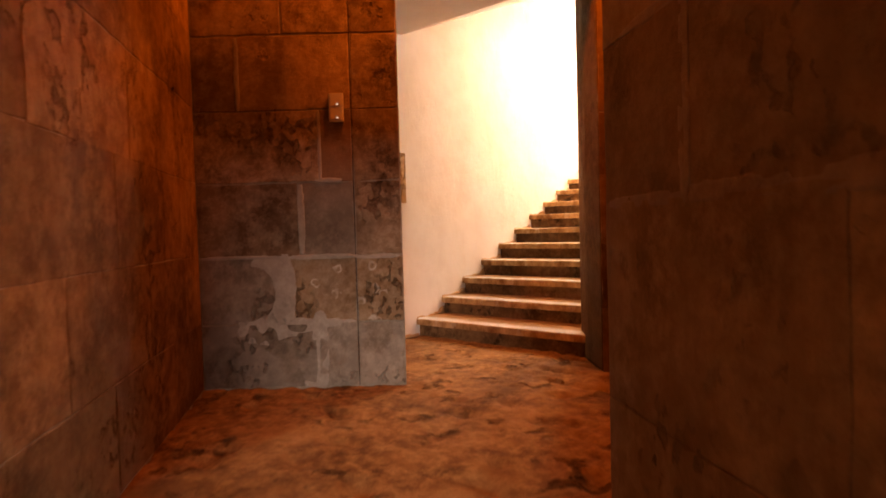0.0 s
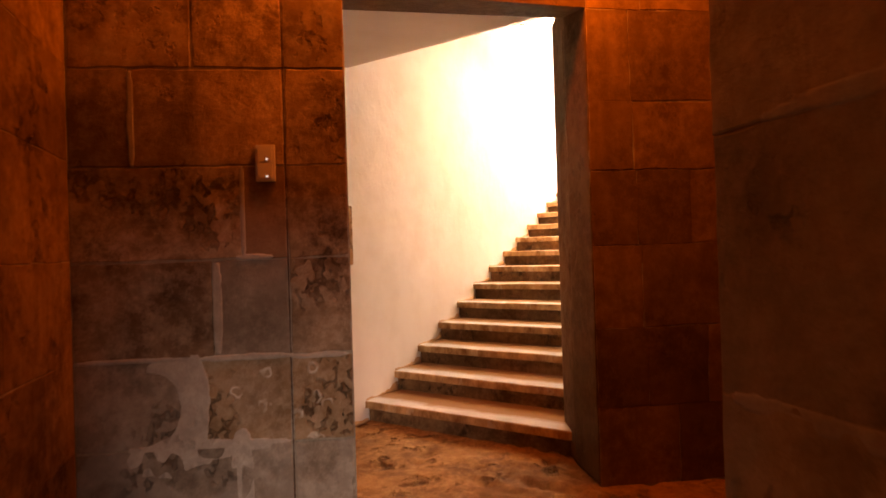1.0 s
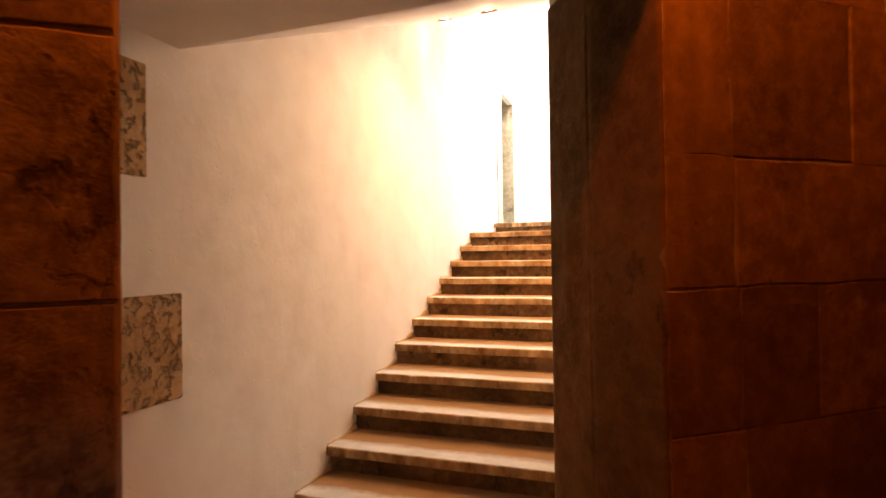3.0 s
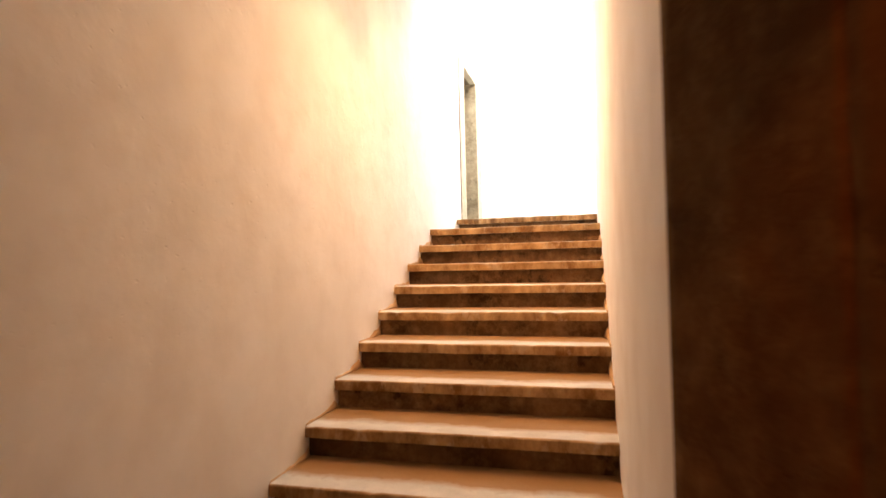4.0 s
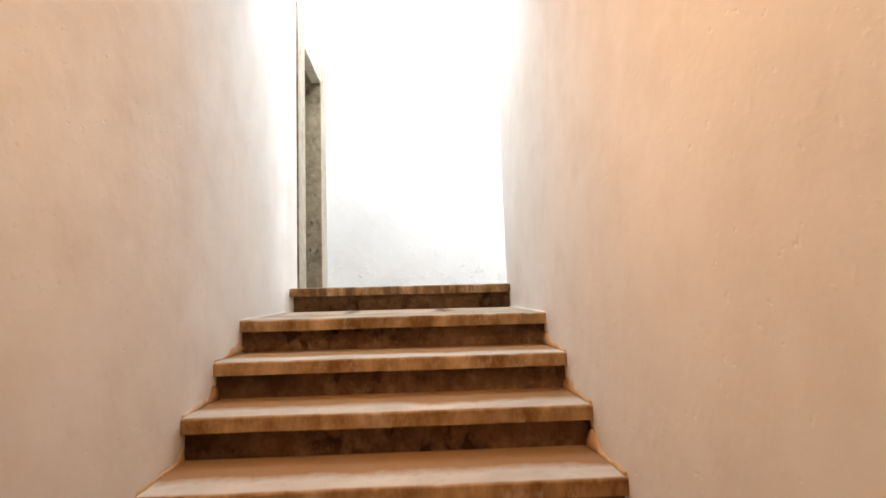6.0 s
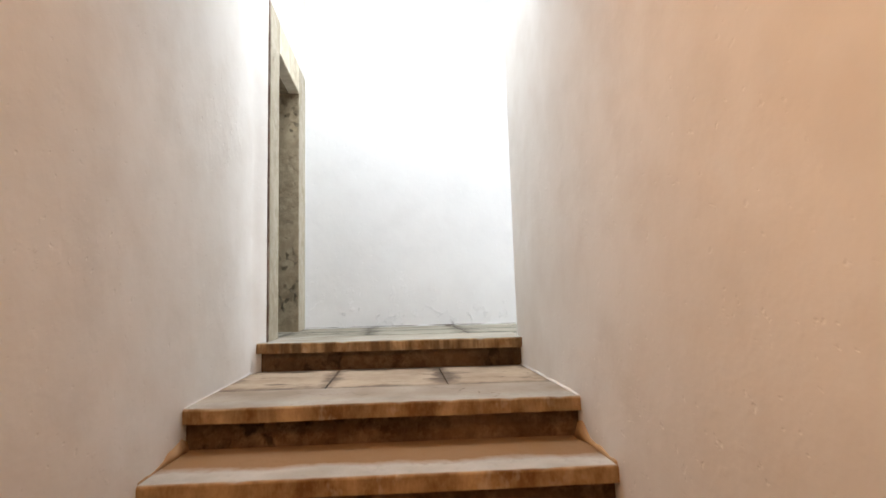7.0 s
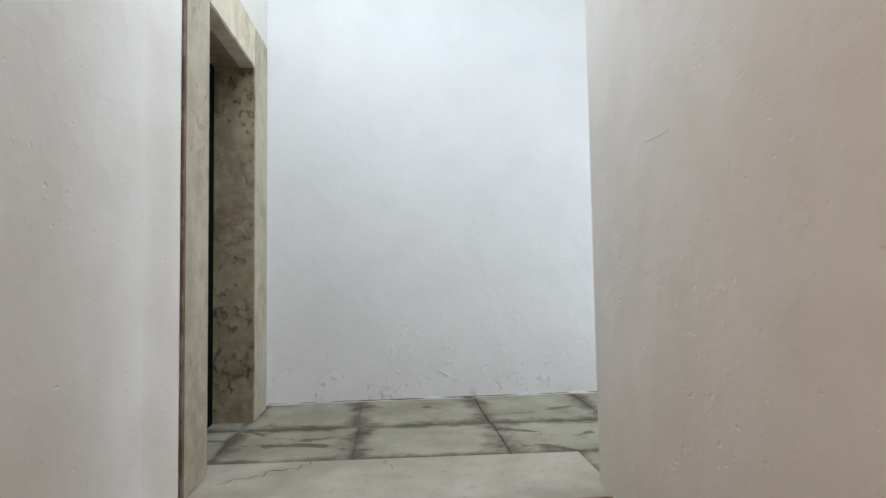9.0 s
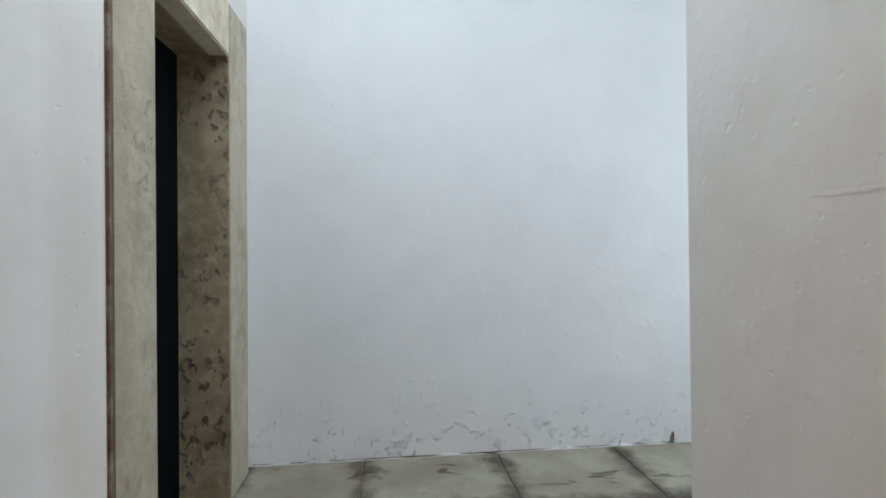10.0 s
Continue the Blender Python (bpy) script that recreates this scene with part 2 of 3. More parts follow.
def make_tread(name, dusty, c0=(0.41, 0.385, 0.345), c1=(0.56, 0.54, 0.505), drips=0.0):
    """Step stone: trodden pale towards the edge, ochre dust against the riser behind, brown chipped nosing."""
    m = Mat(name, 0.95)
    m.b.inputs["Specular IOR Level"].default_value = 0.04
    sep = m.t.nodes.new("ShaderNodeSeparateXYZ")
    m.link(m.co, sep.inputs[0])
    geo = m.t.nodes.new("ShaderNodeNewGeometry").outputs["Position"]
    blotch, grain, fine = m.noise(3, 8, 0.62, geo), m.noise(24, 8, 0.7, geo), m.noise(110, 4, 0.6, geo)
    c = m.mix(m.ramp(blotch, (0.36, 0.0), (0.62, 1.0)), c0, c1)
    c = m.mix(m.maths("MULTIPLY", m.ramp(grain, (0.5, 0.0), (0.72, 1.0)), 0.45), c, tuple(v * 0.6 for v in c0))
    dust = m.ramp(m.maths("ADD", sep.outputs[1], m.maths("MULTIPLY", m.maths("SUBTRACT", blotch, 0.5), 0.25)), (0.11, 0.0), (0.19, 1.0))
    c = m.mix(m.maths("MULTIPLY", dust, dusty), c, (0.27, 0.128, 0.034))
    strip = m.t.nodes.new("ShaderNodeMapping")
    strip.inputs["Scale"].default_value = (1, 1, 0.55)
    m.link(geo, strip.inputs[0])
    chips = m.ramp(m.noise(8, 9, 0.66, strip.outputs[0]), (0.36, 0.0), (0.66, 1.0))
    edge = m.mix(chips, (0.22, 0.11, 0.045), (0.56, 0.37, 0.195))
    pale = m.ramp(m.noise(7, 5, 0.6, strip.outputs[0]), (0.58, 0.0), (0.64, 1.0))
    edge = m.mix(m.maths("MULTIPLY", pale, 0.45), edge, (0.58, 0.47, 0.34))
    if drips:
        runs = m.t.nodes.new("ShaderNodeMapping")
        runs.inputs["Scale"].default_value = (1, 1, 0.12)
        m.link(geo, runs.inputs[0])
        run = m.ramp(m.noise(10, 4, 0.6, runs.outputs[0]), (0.42, 1.0), (0.58, 0.0))
        edge = m.mix(m.maths("MULTIPLY", run, drips), edge, (0.10, 0.055, 0.028))
    c = m.mix(m.ramp(sep.outputs[1], (0.006, 1.0), (0.012, 0.0)), c, edge)
    m.colour(c)
    m.bump((blotch, 0.4, 0.012), (grain, 0.5, 0.005), (chips, 0.3, 0.004), (fine, 0.2, 0.002))
    return m.m


def make_paving(name, light, mid_c, dirt):
    """Sawn slabs with black dirt gathered along the joints and in scrapes."""
    m = Mat(name, 0.7)
    gen = m.t.nodes.new("ShaderNodeTexCoord").outputs["Generated"]
    sep = m.t.nodes.new("ShaderNodeSeparateXYZ")
    m.link(gen, sep.inputs[0])
    near = None
    for k, w in ((0, 1.0), (1, 1.0)):
        v = m.maths("MINIMUM", sep.outputs[k], m.maths("SUBTRACT", 1.0, sep.outputs[k]))
        near = v if near is None else m.maths("MINIMUM", near, v)
    blotch, grain = m.noise(3.4, 8, 0.62), m.noise(28, 7, 0.65)
    wob = m.maths("ADD", near, m.maths("MULTIPLY", m.maths("SUBTRACT", m.noise(4.5, 6, 0.65), 0.5), 0.55))
    c = m.mix(m.ramp(blotch, (0.36, 0.0), (0.62, 1.0)), mid_c, light)
    c = m.mix(m.maths("MULTIPLY", m.ramp(grain, (0.5, 0.0), (0.7, 1.0)), 0.4), c, mid_c)
    scr = m.ramp(m.noise(5.5, 8, 0.6, m.stretch(0.55, 1.5, 1), 0.6), (0.60, 0.0), (0.64, 1.0))
    c = m.mix(m.maths("MULTIPLY", scr, 0.75), c, dirt)
    c = m.mix(m.maths("MULTIPLY", m.ramp(wob, (-0.02, 1.0), (0.13, 0.0)), 0.8), c, dirt)
    m.colour(c)
    m.bump((blotch, 0.4, 0.01), (scr, 0.3, -0.003), (grain, 0.4, 0.003))
    return m.m


TREAD, TOP_TREAD = make_tread("worn_tread", 0.85), make_tread("clean_tread", 0.15, (0.34, 0.295, 0.245), (0.46, 0.42, 0.37), 0.35)
LANDING_TREAD = make_tread("landing_edge", 0.1, (0.34, 0.31, 0.26), (0.48, 0.45, 0.39), 0.75)
PAVING = make_paving("landing_paving", (0.37, 0.34, 0.27), (0.27, 0.242, 0.185), (0.055, 0.043, 0.030))
WARM_PAVING = make_paving("half_landing_paving", (0.47, 0.365, 0.265), (0.34, 0.245, 0.165), (0.08, 0.048, 0.03))


def make_plain(name, c, rough=0.5, metal=0.0):
    m = Mat(name, rough, metal)
    n = m.noise(30, 4)
    m.colour(m.mix(m.maths("MULTIPLY", n, 0.3), c, tuple(v * 0.7 for v in c)))
    m.bump((n, 0.08, 0.002))
    return m.m


SWITCH_WHITE = make_plain("switch_plastic", (0.74, 0.70, 0.64), 0.35)
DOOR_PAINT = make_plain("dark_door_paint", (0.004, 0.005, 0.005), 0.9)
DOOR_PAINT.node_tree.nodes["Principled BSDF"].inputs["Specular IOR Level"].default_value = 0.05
IRON = make_plain("black_iron", (0.03, 0.03, 0.03), 0.5, 0.8)
LAMP_RING = make_plain("lamp_ring_paint", (0.5, 0.5, 0.5), 0.5)


def make_glow(name, c, strength):
    m = Mat(name)
    m.colour((0.8, 0.8, 0.8))
    m.b.inputs["Emission Color"].default_value = (*c, 1)
    m.b.inputs["Emission Strength"].default_value = strength
    return m.m


LAMP_GLOW = make_glow("lamp_glow", (1.0, 0.7, 0.42), 40)
LED_GLOW = make_glow("indicator_glow", (0.8, 0.9, 1.0), 0.22)


# ---------------------------------------------------------------- mesh helpers
def prism(bm, pts, z0, z1):
    """An upright prism on the ground outline pts."""
    area = sum(a[0] * b[1] - b[0] * a[1] for a, b in zip(pts, pts[1:] + pts[:1]))
    if area < 0:
        pts = pts[::-1]
    lo = [bm.verts.new((x, y, z0)) for x, y in pts]
    hi = [bm.verts.new((x, y, z1)) for x, y in pts]
    bm.faces.new(lo[::-1])
    bm.faces.new(hi)
    for i in range(len(pts)):
        j = (i + 1) % len(pts)
        bm.faces.new((lo[i], lo[j], hi[j], hi[i]))


def box(bm, x0, x1, y0, y1, z0, z1):
    prism(bm, [(x0, y0), (x1, y0), (x1, y1), (x0, y1)], z0, z1)


def side_prism(bm, yz, x0, x1):
    """A prism along x on the outline yz."""
    a = [bm.verts.new((x0, y, z)) for y, z in yz]
    b = [bm.verts.new((x1, y, z)) for y, z in yz]
    bm.faces.new(a)
    bm.faces.new(b[::-1])
    for i in range(len(yz)):
        j = (i + 1) % len(yz)
        bm.faces.new((a[j], a[i], b[i], b[j]))
    bmesh.ops.recalc_face_normals(bm, faces=bm.faces[:])


def soften(bm, width, segments=2):
    bmesh.ops.bevel(bm, geom=bm.edges[:], offset=width, segments=segments, affect="EDGES", clamp_overlap=True)


def part(name, bm, material, parent=None, label=""):
    me = bpy.data.meshes.new(name)
    bm.to_mesh(me)
    bm.free()
    me.materials.append(material)
    ob = new(name, me)
    if parent:
        ob.parent = parent
    if label:
        ob["label"] = label
    return ob


def structure(name, bm, material, label, category):
    return tagged(part(name, bm, material), label, category, kind="structure")


def block_mesh(bm, o, d, n, u0, u1, z0, z1, depth, proud, worn=0.006):
    """One dressed stone: back outline, sides, and a front that is eased at its arrises. o, d, n: a point, the way along and the outward
    normal of the wall's face."""
    def at(u, z, w):
        return bm.verts.new((o[0] + d[0] * u + n[0] * w, o[1] + d[1] * u + n[1] * w, z))
    j = lambda: random.uniform(-worn, worn) * 0.7
    corners = [(u0, z0), (u1, z0), (u1, z1), (u0, z1)]
    corners = [(u + j(), z + j()) for u, z in corners]
    lift, cs = random.uniform(0, 90), []
    for (ua, za), (ub, zb) in zip(corners, corners[1:] + corners[:1]):
        for i in range(8):
            u, z = ua + (ub - ua) * i / 8, za + (zb - za) * i / 8
            cs.append((u + noise.noise(Vector((u * 9, z * 9, lift))) * worn * 1.3, z + noise.noise(Vector((u * 9, z * 9, lift + 7))) * worn * 1.3))
    cu, cz = (u0 + u1) / 2, (z0 + z1) / 2
    e = 0.004
    rings = []
    for w, inset in ((-depth, 0.0), (proud - 0.003, 0.0), (proud, e)):
        rings.append([at(u - inset * 2 * (u - cu) / (u1 - u0), z - inset * 2 * (z - cz) / (z1 - z0), w) for u, z in cs])
    for a, b in zip(rings, rings[1:]):
        for i in range(32):
            k = (i + 1) % 32
            bm.faces.new((a[i], a[k], b[k], b[i]))
    bm.faces.new(rings[-1])
    bm.faces.new(rings[0][::-1])
    bmesh.ops.recalc_face_normals(bm, faces=bm.faces[:])


def rough_blocks(parent, o, d, n, length, levels, material, depth_of, seed, lean=0.0):
    """Jamb stones with a broken, hand-hacked face. lean: how far the first edge leans along x for each metre of height."""
    for k, (z0, z1) in enumerate(zip(levels, levels[1:])):
        bm = bmesh.new()
        nu, nz = 14, max(6, int((z1 - z0) / 0.025))
        grid = []
        for j in range(nz + 1):
            row = []
            for i in range(nu + 1):
                u, z = 0.001 + (length - 0.002) * i / nu, z0 + 0.002 + (z1 - z0 - 0.004) * j / nz
                p = Vector((u * 5 + seed, z * 4, k * 3.7))
                h = noise.noise(p) * depth_of + noise.noise(p * 3.1) * depth_of * 0.6 - max(0.0, noise.noise(p * 2.3 + Vector((9, 4, 1))) - 0.2) * depth_of * 1.6
                rim = min(1.0, 4 * min(i, nu - i) / nu, 4 * min(j, nz - j) / nz)
                w = 0.004 + h * rim
                row.append(bm.verts.new((o[0] + d[0] * u + n[0] * w + lean * z * (1 - u / length), o[1] + d[1] * u + n[1] * w, z)))
            grid.append(row)
        for a, b in zip(grid, grid[1:]):
            for i in range(nu):
                bm.faces.new((a[i], a[i + 1], b[i + 1], b[i])).smooth = True
        ring = grid[0] + [r[-1] for r in grid[1:]] + grid[-1][-2::-1] + [r[0] for r in grid[-2:0:-1]]
        back = [bm.verts.new((v.co.x - n[0] * 0.035, v.co.y - n[1] * 0.035, v.co.z)) for v in ring]
        for i in range(len(ring)):
            j = (i + 1) % len(ring)
            bm.faces.new((ring[i], back[i], back[j], ring[j]))
        bm.faces.new(back)
        bmesh.ops.recalc_face_normals(bm, faces=bm.faces[:])
        part("stone", bm, material, parent)


def ashlar(parent, o, d, n, length, rows, material, gap=0.003, u_start=0.0, relief=0.002):
    """Stones of a wall's face, each its own mesh. rows: (z0, z1, joints along the wall)."""
    for k, (z0, z1, joints) in enumerate(rows):
        us = [u_start] + list(joints) + [length]
        for i, (a, b) in enumerate(zip(us, us[1:])):
            bm = bmesh.new()
            block_mesh(bm, o, d, n, a + gap / 2, b - gap / 2, z0 + gap / 2, z1 - gap / 2, 0.03, 0.003 + random.uniform(0, relief))
            part("stone", bm, material[(k, i)] if isinstance(material, dict) and (k, i) in material else material[None] if isinstance(material, dict) else material, parent)


def mortar_patch(parent, o, d, n, u, z, hu, hz, seed, material, proud=0.0082, limit=1.39, name="mortar_patch", label="pale smear of lime mortar"):
    """A thin, ragged smear of lime mortar lying over stones, hu and hz its half sizes."""
    bm = bmesh.new()
    k = 72
    rim, top = [], []
    for i in range(k):
        a = 2 * math.pi * i / k
        c, s = math.cos(a), math.sin(a)
        e = max(abs(c), abs(s)) ** 0.45
        g = 1 + 0.55 * noise.noise(Vector((c * 1.7, s * 1.7, seed * 3.3))) + 0.40 * noise.noise(Vector((c * 5, s * 5, seed * 1.9)))
        for ring, w, f in ((rim, 0.0, 1.0), (top, proud, 0.93)):
            pu, pz = min(max(u + hu * c / e * g * f, 0.008), limit), max(0.004, z + hz * s / e * g * f)
            ring.append(bm.verts.new((o[0] + d[0] * pu + n[0] * w, o[1] + d[1] * pu + n[1] * w, pz)))
    for i in range(k):
        j = (i + 1) % k
        bm.faces.new((rim[i], rim[j], top[j], top[i]))
    bm.faces.new(top)
    bm.faces.new(rim[::-1])
    bmesh.ops.recalc_face_normals(bm, faces=bm.faces[:])
    part(name, bm, material, parent, label)


def lime_smear(parent, o, d, n, area, blobs, cuts, seed, material, name="mortar_patch", label="pale smear of lime mortar", high=0.0145):
    """Lime floated over stones: a sheet that swells out of the wall inside the ovals of blobs and stays under the stone elsewhere.
    area: u0, u1, z0, z1; blobs and cuts: (u, z, half width, half height)."""
    u0, u1, z0, z1 = area
    step = 0.007
    nu, nz = int((u1 - u0) / step), int((z1 - z0) / step)

    def oval(b, u, z):
        return 1.0 - (abs((u - b[0]) / b[2]) ** 2.6 + abs((z - b[1]) / b[3]) ** 2.6) ** (1 / 2.6)

    bm = bmesh.new()
    grid, seen = [], []
    for j in range(nz + 1):
        row, marks = [], []
        for i in range(nu + 1):
            u, z = u0 + step * i, z0 + step * j
            v = Vector((u * 7, z * 7, seed * 3.7))
            wob = noise.noise(v) * 0.22 + noise.noise(v * 3.3) * 0.12
            f = max(oval(b, u, z) * min(1.0, min(b[2], b[3]) / 0.08 + 0.25) for b in blobs) + wob * 0.38
            for c in cuts:
                f = min(f, -oval(c, u, z) * 1.2 + wob * 0.3)
            f = min(f, 9 * min(u - u0, u1 - u, z1 - z, z - z0 + (0.1 if z0 == 0 else 0)))
            g = min(1.0, max(0.0, f / 0.09 + 0.5))
            g = g * g * (3 - 2 * g)
            w = -0.006 + (high + 0.003 * noise.noise(v * 1.7)) * g
            row.append(bm.verts.new((o[0] + d[0] * u + n[0] * w, o[1] + d[1] * u + n[1] * w, z)))
            marks.append(g)
        grid.append(row)
        seen.append(marks)
    for j in range(nz):
        for i in range(nu):
            if max(seen[j][i], seen[j][i + 1], seen[j + 1][i], seen[j + 1][i + 1]) > 0.0:
                bm.faces.new((grid[j][i], grid[j][i + 1], grid[j + 1][i + 1], grid[j + 1][i])).smooth = True
    bmesh.ops.delete(bm, geom=[v for v in bm.verts if not v.link_faces], context="VERTS")
    part(name, bm, material, parent, label)


# ---------------------------------------------------------------- plan
RISE, STEPS = 0.175, 14
TREAD_Y = [0.0, 0.415, 0.791, 1.165, 1.543, 1.915, 2.300, 2.686, 3.068, 3.444, 3.809, 4.175, 4.575, 5.693]
TOP = STEPS * RISE
WIDTH = 1.66
END_Y = 7.29
D = (0.78, 0.6258)          # along the wall between hall and stair
N = (0.6258, -0.78)         # out of it, into the hall
P0, P1 = (0.034, -2.27), (1.128, -1.392)
P1_IN = (0.70, -1.15)
J_IN, J_MID, J_OUT = (1.69, 0.21), (1.88, -0.09), (2.123, -0.37)
C_END = (2.89, 0.25)
LW = (0.766, -0.643)        # along the passage's wall, away from the stair
NEAR, NW = (3.03, -2.46), (0.72, -0.694)


def end_at(x):
    """The end wall's face runs a little askew."""
    return END_Y + 0.05 * (x - 0.07)


def right_lean(y, z):
    """How far the right wall's face stands off plumb."""
    f = min(1.0, max(0.0, (y - 0.235) / 5.5))
    f = f * f * (3 - 2 * f)
    return 0.001 * z * (1 - f) ** 3 - 0.016 * (z - TOP) * f


def along(p, d, u, n=(0, 0), w=0.0):
    return (p[0] + d[0] * u + n[0] * w, p[1] + d[1] * u + n[1] * w)


# ---------------------------------------------------------------- large structure
def build_floor():
    bm = bmesh.new()
    nx, ny = 260, 260
    x0, x1, y0, y1 = -0.6, 7.4, -8.2, 0.5
    grid = []
    for j in range(ny + 1):
        row = []
        for i in range(nx + 1):
            x, y = x0 + (x1 - x0) * i / nx, y0 + (y1 - y0) * j / ny
            h = noise.noise(Vector((x * 1.5, y * 1.5, 0))) * 0.006 + noise.noise(Vector((x * 6, y * 6, 3))) * 0.004
            pit = noise.noise(Vector((x * 4.5 + y, y * 7, 7)))
            h -= max(0.0, pit - 0.22) * 0.085
            rough = max(0.0, noise.noise(Vector((x * 0.9 + 4.1, y * 0.9, 11))) + 0.15)
            h += rough * (noise.noise(Vector((x * 11, y * 15, 5))) * 0.034 + noise.noise(Vector((x * 24, y * 29, 9))) * 0.016)
            row.append(bm.verts.new((x, y, h - 0.004)))
        grid.append(row)
    for j in range(ny):
        for i in range(nx):
            f = bm.faces.new((grid[j][i], grid[j][i + 1], grid[j + 1][i + 1], grid[j + 1][i]))
            f.smooth = True
    return structure("floor", bm, FLOOR_STONE, "worn and pitted ochre stone floor of the hall", "floor")


build_floor()


def build_left_wall():
    bm = bmesh.new()
    prism(bm, [(-0.45, -2.4), (0.0, -2.4), *[(0.058 * f * f * (3 - 2 * f), 5.62 + 0.185 * f) for f in (k / 16 for k in range(17))], (0.058, 6.06), (-0.45, 6.06)], -0.05, 6.1)
    box(bm, -0.45, 0.05, 6.06, 6.92, 4.48, 6.1)
    box(bm, -0.45, 0.05, 6.06, 6.92, -0.05, TOP - 0.06)
    box(bm, -0.45, 0.05, 6.92, 7.6, -0.05, 6.1)
    return structure("wall_left", bm, PLASTER, "cream lime-plastered stair wall with soft undulations", "wall")


build_left_wall()

bm = bmesh.new()
COLUMNS = [5.85 - (5.85 - 0.235) * k / 24 for k in range(25)]
prism(bm, [*[(WIDTH + 0.03 * max(0.0, (2.0 - y) / 1.765) ** 1.5, y) for y in COLUMNS], (1.70, 0.225), (1.895, -0.06), (2.13, -0.33), (2.86, 0.27), (3.2, 0.7), (3.2, 5.85)], -0.05, 6.1)
bmesh.ops.bevel(bm, geom=[e for e in bm.edges if all(abs(v.co.x - WIDTH) < 0.01 and v.co.y > 5.8 for v in e.verts)],
                offset=0.02, segments=3, affect="EDGES")
for v in bm.verts:
    if v.co.x < 1.75:
        v.co.x += right_lean(v.co.y, v.co.z)
bm.normal_update()
for f in bm.faces:
    f.smooth = abs(f.normal.z) < 0.5
for e in bm.edges:
    e.smooth = len(e.link_faces) == 2 and e.calc_face_angle() < 0.25
structure("wall_right", bm, PLASTER, "cream lime-plastered wall beside the stair, its end corner rounded", "wall")

bm = bmesh.new()
prism(bm, [(-0.45, end_at(-0.45)), (4.6, end_at(4.6)), (4.6, END_Y + 0.6), (-0.45, END_Y + 0.6)], 0, 6.1)
structure("wall_end", bm, WHITE, "white limewashed wall at the head of the stair", "wall")

# closes the passage out of view and holds the added window opening
bm = bmesh.new()
box(bm, 4.2, 4.6, 5.3, 6.12, 0, 6.1)
box(bm, 4.2, 4.6, 7.04, END_Y + 0.3, 0, 6.1)
box(bm, 4.2, 4.6, 6.12, 7.04, 0, 3.34)
box(bm, 4.2, 4.6, 6.12, 7.04, 4.86, 6.1)
box(bm, 3.2, 4.2, 5.3, 5.85, 0, 6.1)
structure("wall_passage", bm, WHITE, "white limewashed walls added out of view to close the upper side passage", "wall")

# ceilings
bm = bmesh.new()
side_prism(bm, [(-0.1, 2.98), (5.1, 5.22), (5.1, 6.1), (4.9, 6.1), (-0.1, 3.4)], -0.45, WIDTH + 0.3)
prism(bm, [(-0.45, -0.1), (-0.45, -1.95), P1_IN, (1.90, -0.1)], 2.98, 3.4)
structure("ceiling_stair", bm, PLASTER, "cream plaster ceiling sloping up with the stair", "ceiling")
bm = bmesh.new()
box(bm, -0.45, 4.6, 6.45, 7.7, 5.96, 6.06)
box(bm, 1.66, 4.6, 5.3, 6.45, 5.96, 6.06)
box(bm, -0.45, 4.6, 5.1, 7.7, 6.1, 6.2)
structure("ceiling_landing", bm, WHITE, "white ceiling over the landing with a rooflight opening", "ceiling")
bm = bmesh.new()
prism(bm, [(-0.6, -2.6), (3.9, -6.2), (6.6, -4.6), (5.2, -0.6), (2.9, 1.0), J_OUT, P1, P0], 3.5, 3.8)
structure("ceiling_hall", bm, PLASTER, "plain plaster ceiling over the lower hall", "ceiling")

# hall walls: a core of mortar with dressed stones on its face
bm = bmesh.new()
prism(bm, [P0, P1, P1_IN, (-0.3, -1.9)], -0.05, 3.5)
wall = structure("wall_entry", bm, PALE_MORTAR, "weathered sandstone ashlar wall with mortar patches beside the opening", "wall")
ashlar(wall, P0, D, N, 1.402, [
    (0.0, 0.445, (0.80, 1.08)), (0.445, 0.90, (0.53, 1.08)), (0.90, 1.41, (0.70, 1.08)), (1.41, 1.90, (0.85, 1.08)),
    (1.90, 2.41, (0.31, 1.08)), (2.41, 2.95, (0.62, 1.08)), (2.95, 3.5, (0.4, 1.08))],
       {None: STONE, (0, 0): PILLAR_STONE, (0, 1): PILLAR_STONE, (0, 2): PILLAR_STONE, (1, 0): PILLAR_STONE, (1, 1): FOSSIL_STONE, (1, 2): FOSSIL_STONE,
        (2, 0): PITTED_STONE, (2, 1): GREY_STONE, (2, 2): PITTED_STONE, (3, 0): PITTED_STONE, (3, 1): SMOOTH_STONE}, 0.013, 0.0, 0.004)
bm = bmesh.new()
prism(bm, [along(P0, D, 1.076, N, -0.01), along(P0, D, 1.084, N, -0.01), along(P0, D, 1.084, N, 0.003), along(P0, D, 1.076, N, 0.003)], 0, 3.5)
part("joint", bm, FILLER, wall, "dark open joint")
# lime smeared over the lower courses and along some joints
lime_smear(wall, P0, D, N, (0.16, 1.07, 0.0, 0.93),
           [(0.55, 0.66, 0.115, 0.30), (0.50, 0.85, 0.14, 0.06), (0.46, 0.41, 0.22, 0.115), (0.62, 0.43, 0.18, 0.06), (0.86, 0.44, 0.22, 0.032),
            (0.82, 0.28, 0.060, 0.24), (0.78, 0.10, 0.095, 0.13)], [(0.27, 0.66, 0.235, 0.19), (0.64, 0.20, 0.14, 0.15)], 1, SMEAR, high=0.0125)
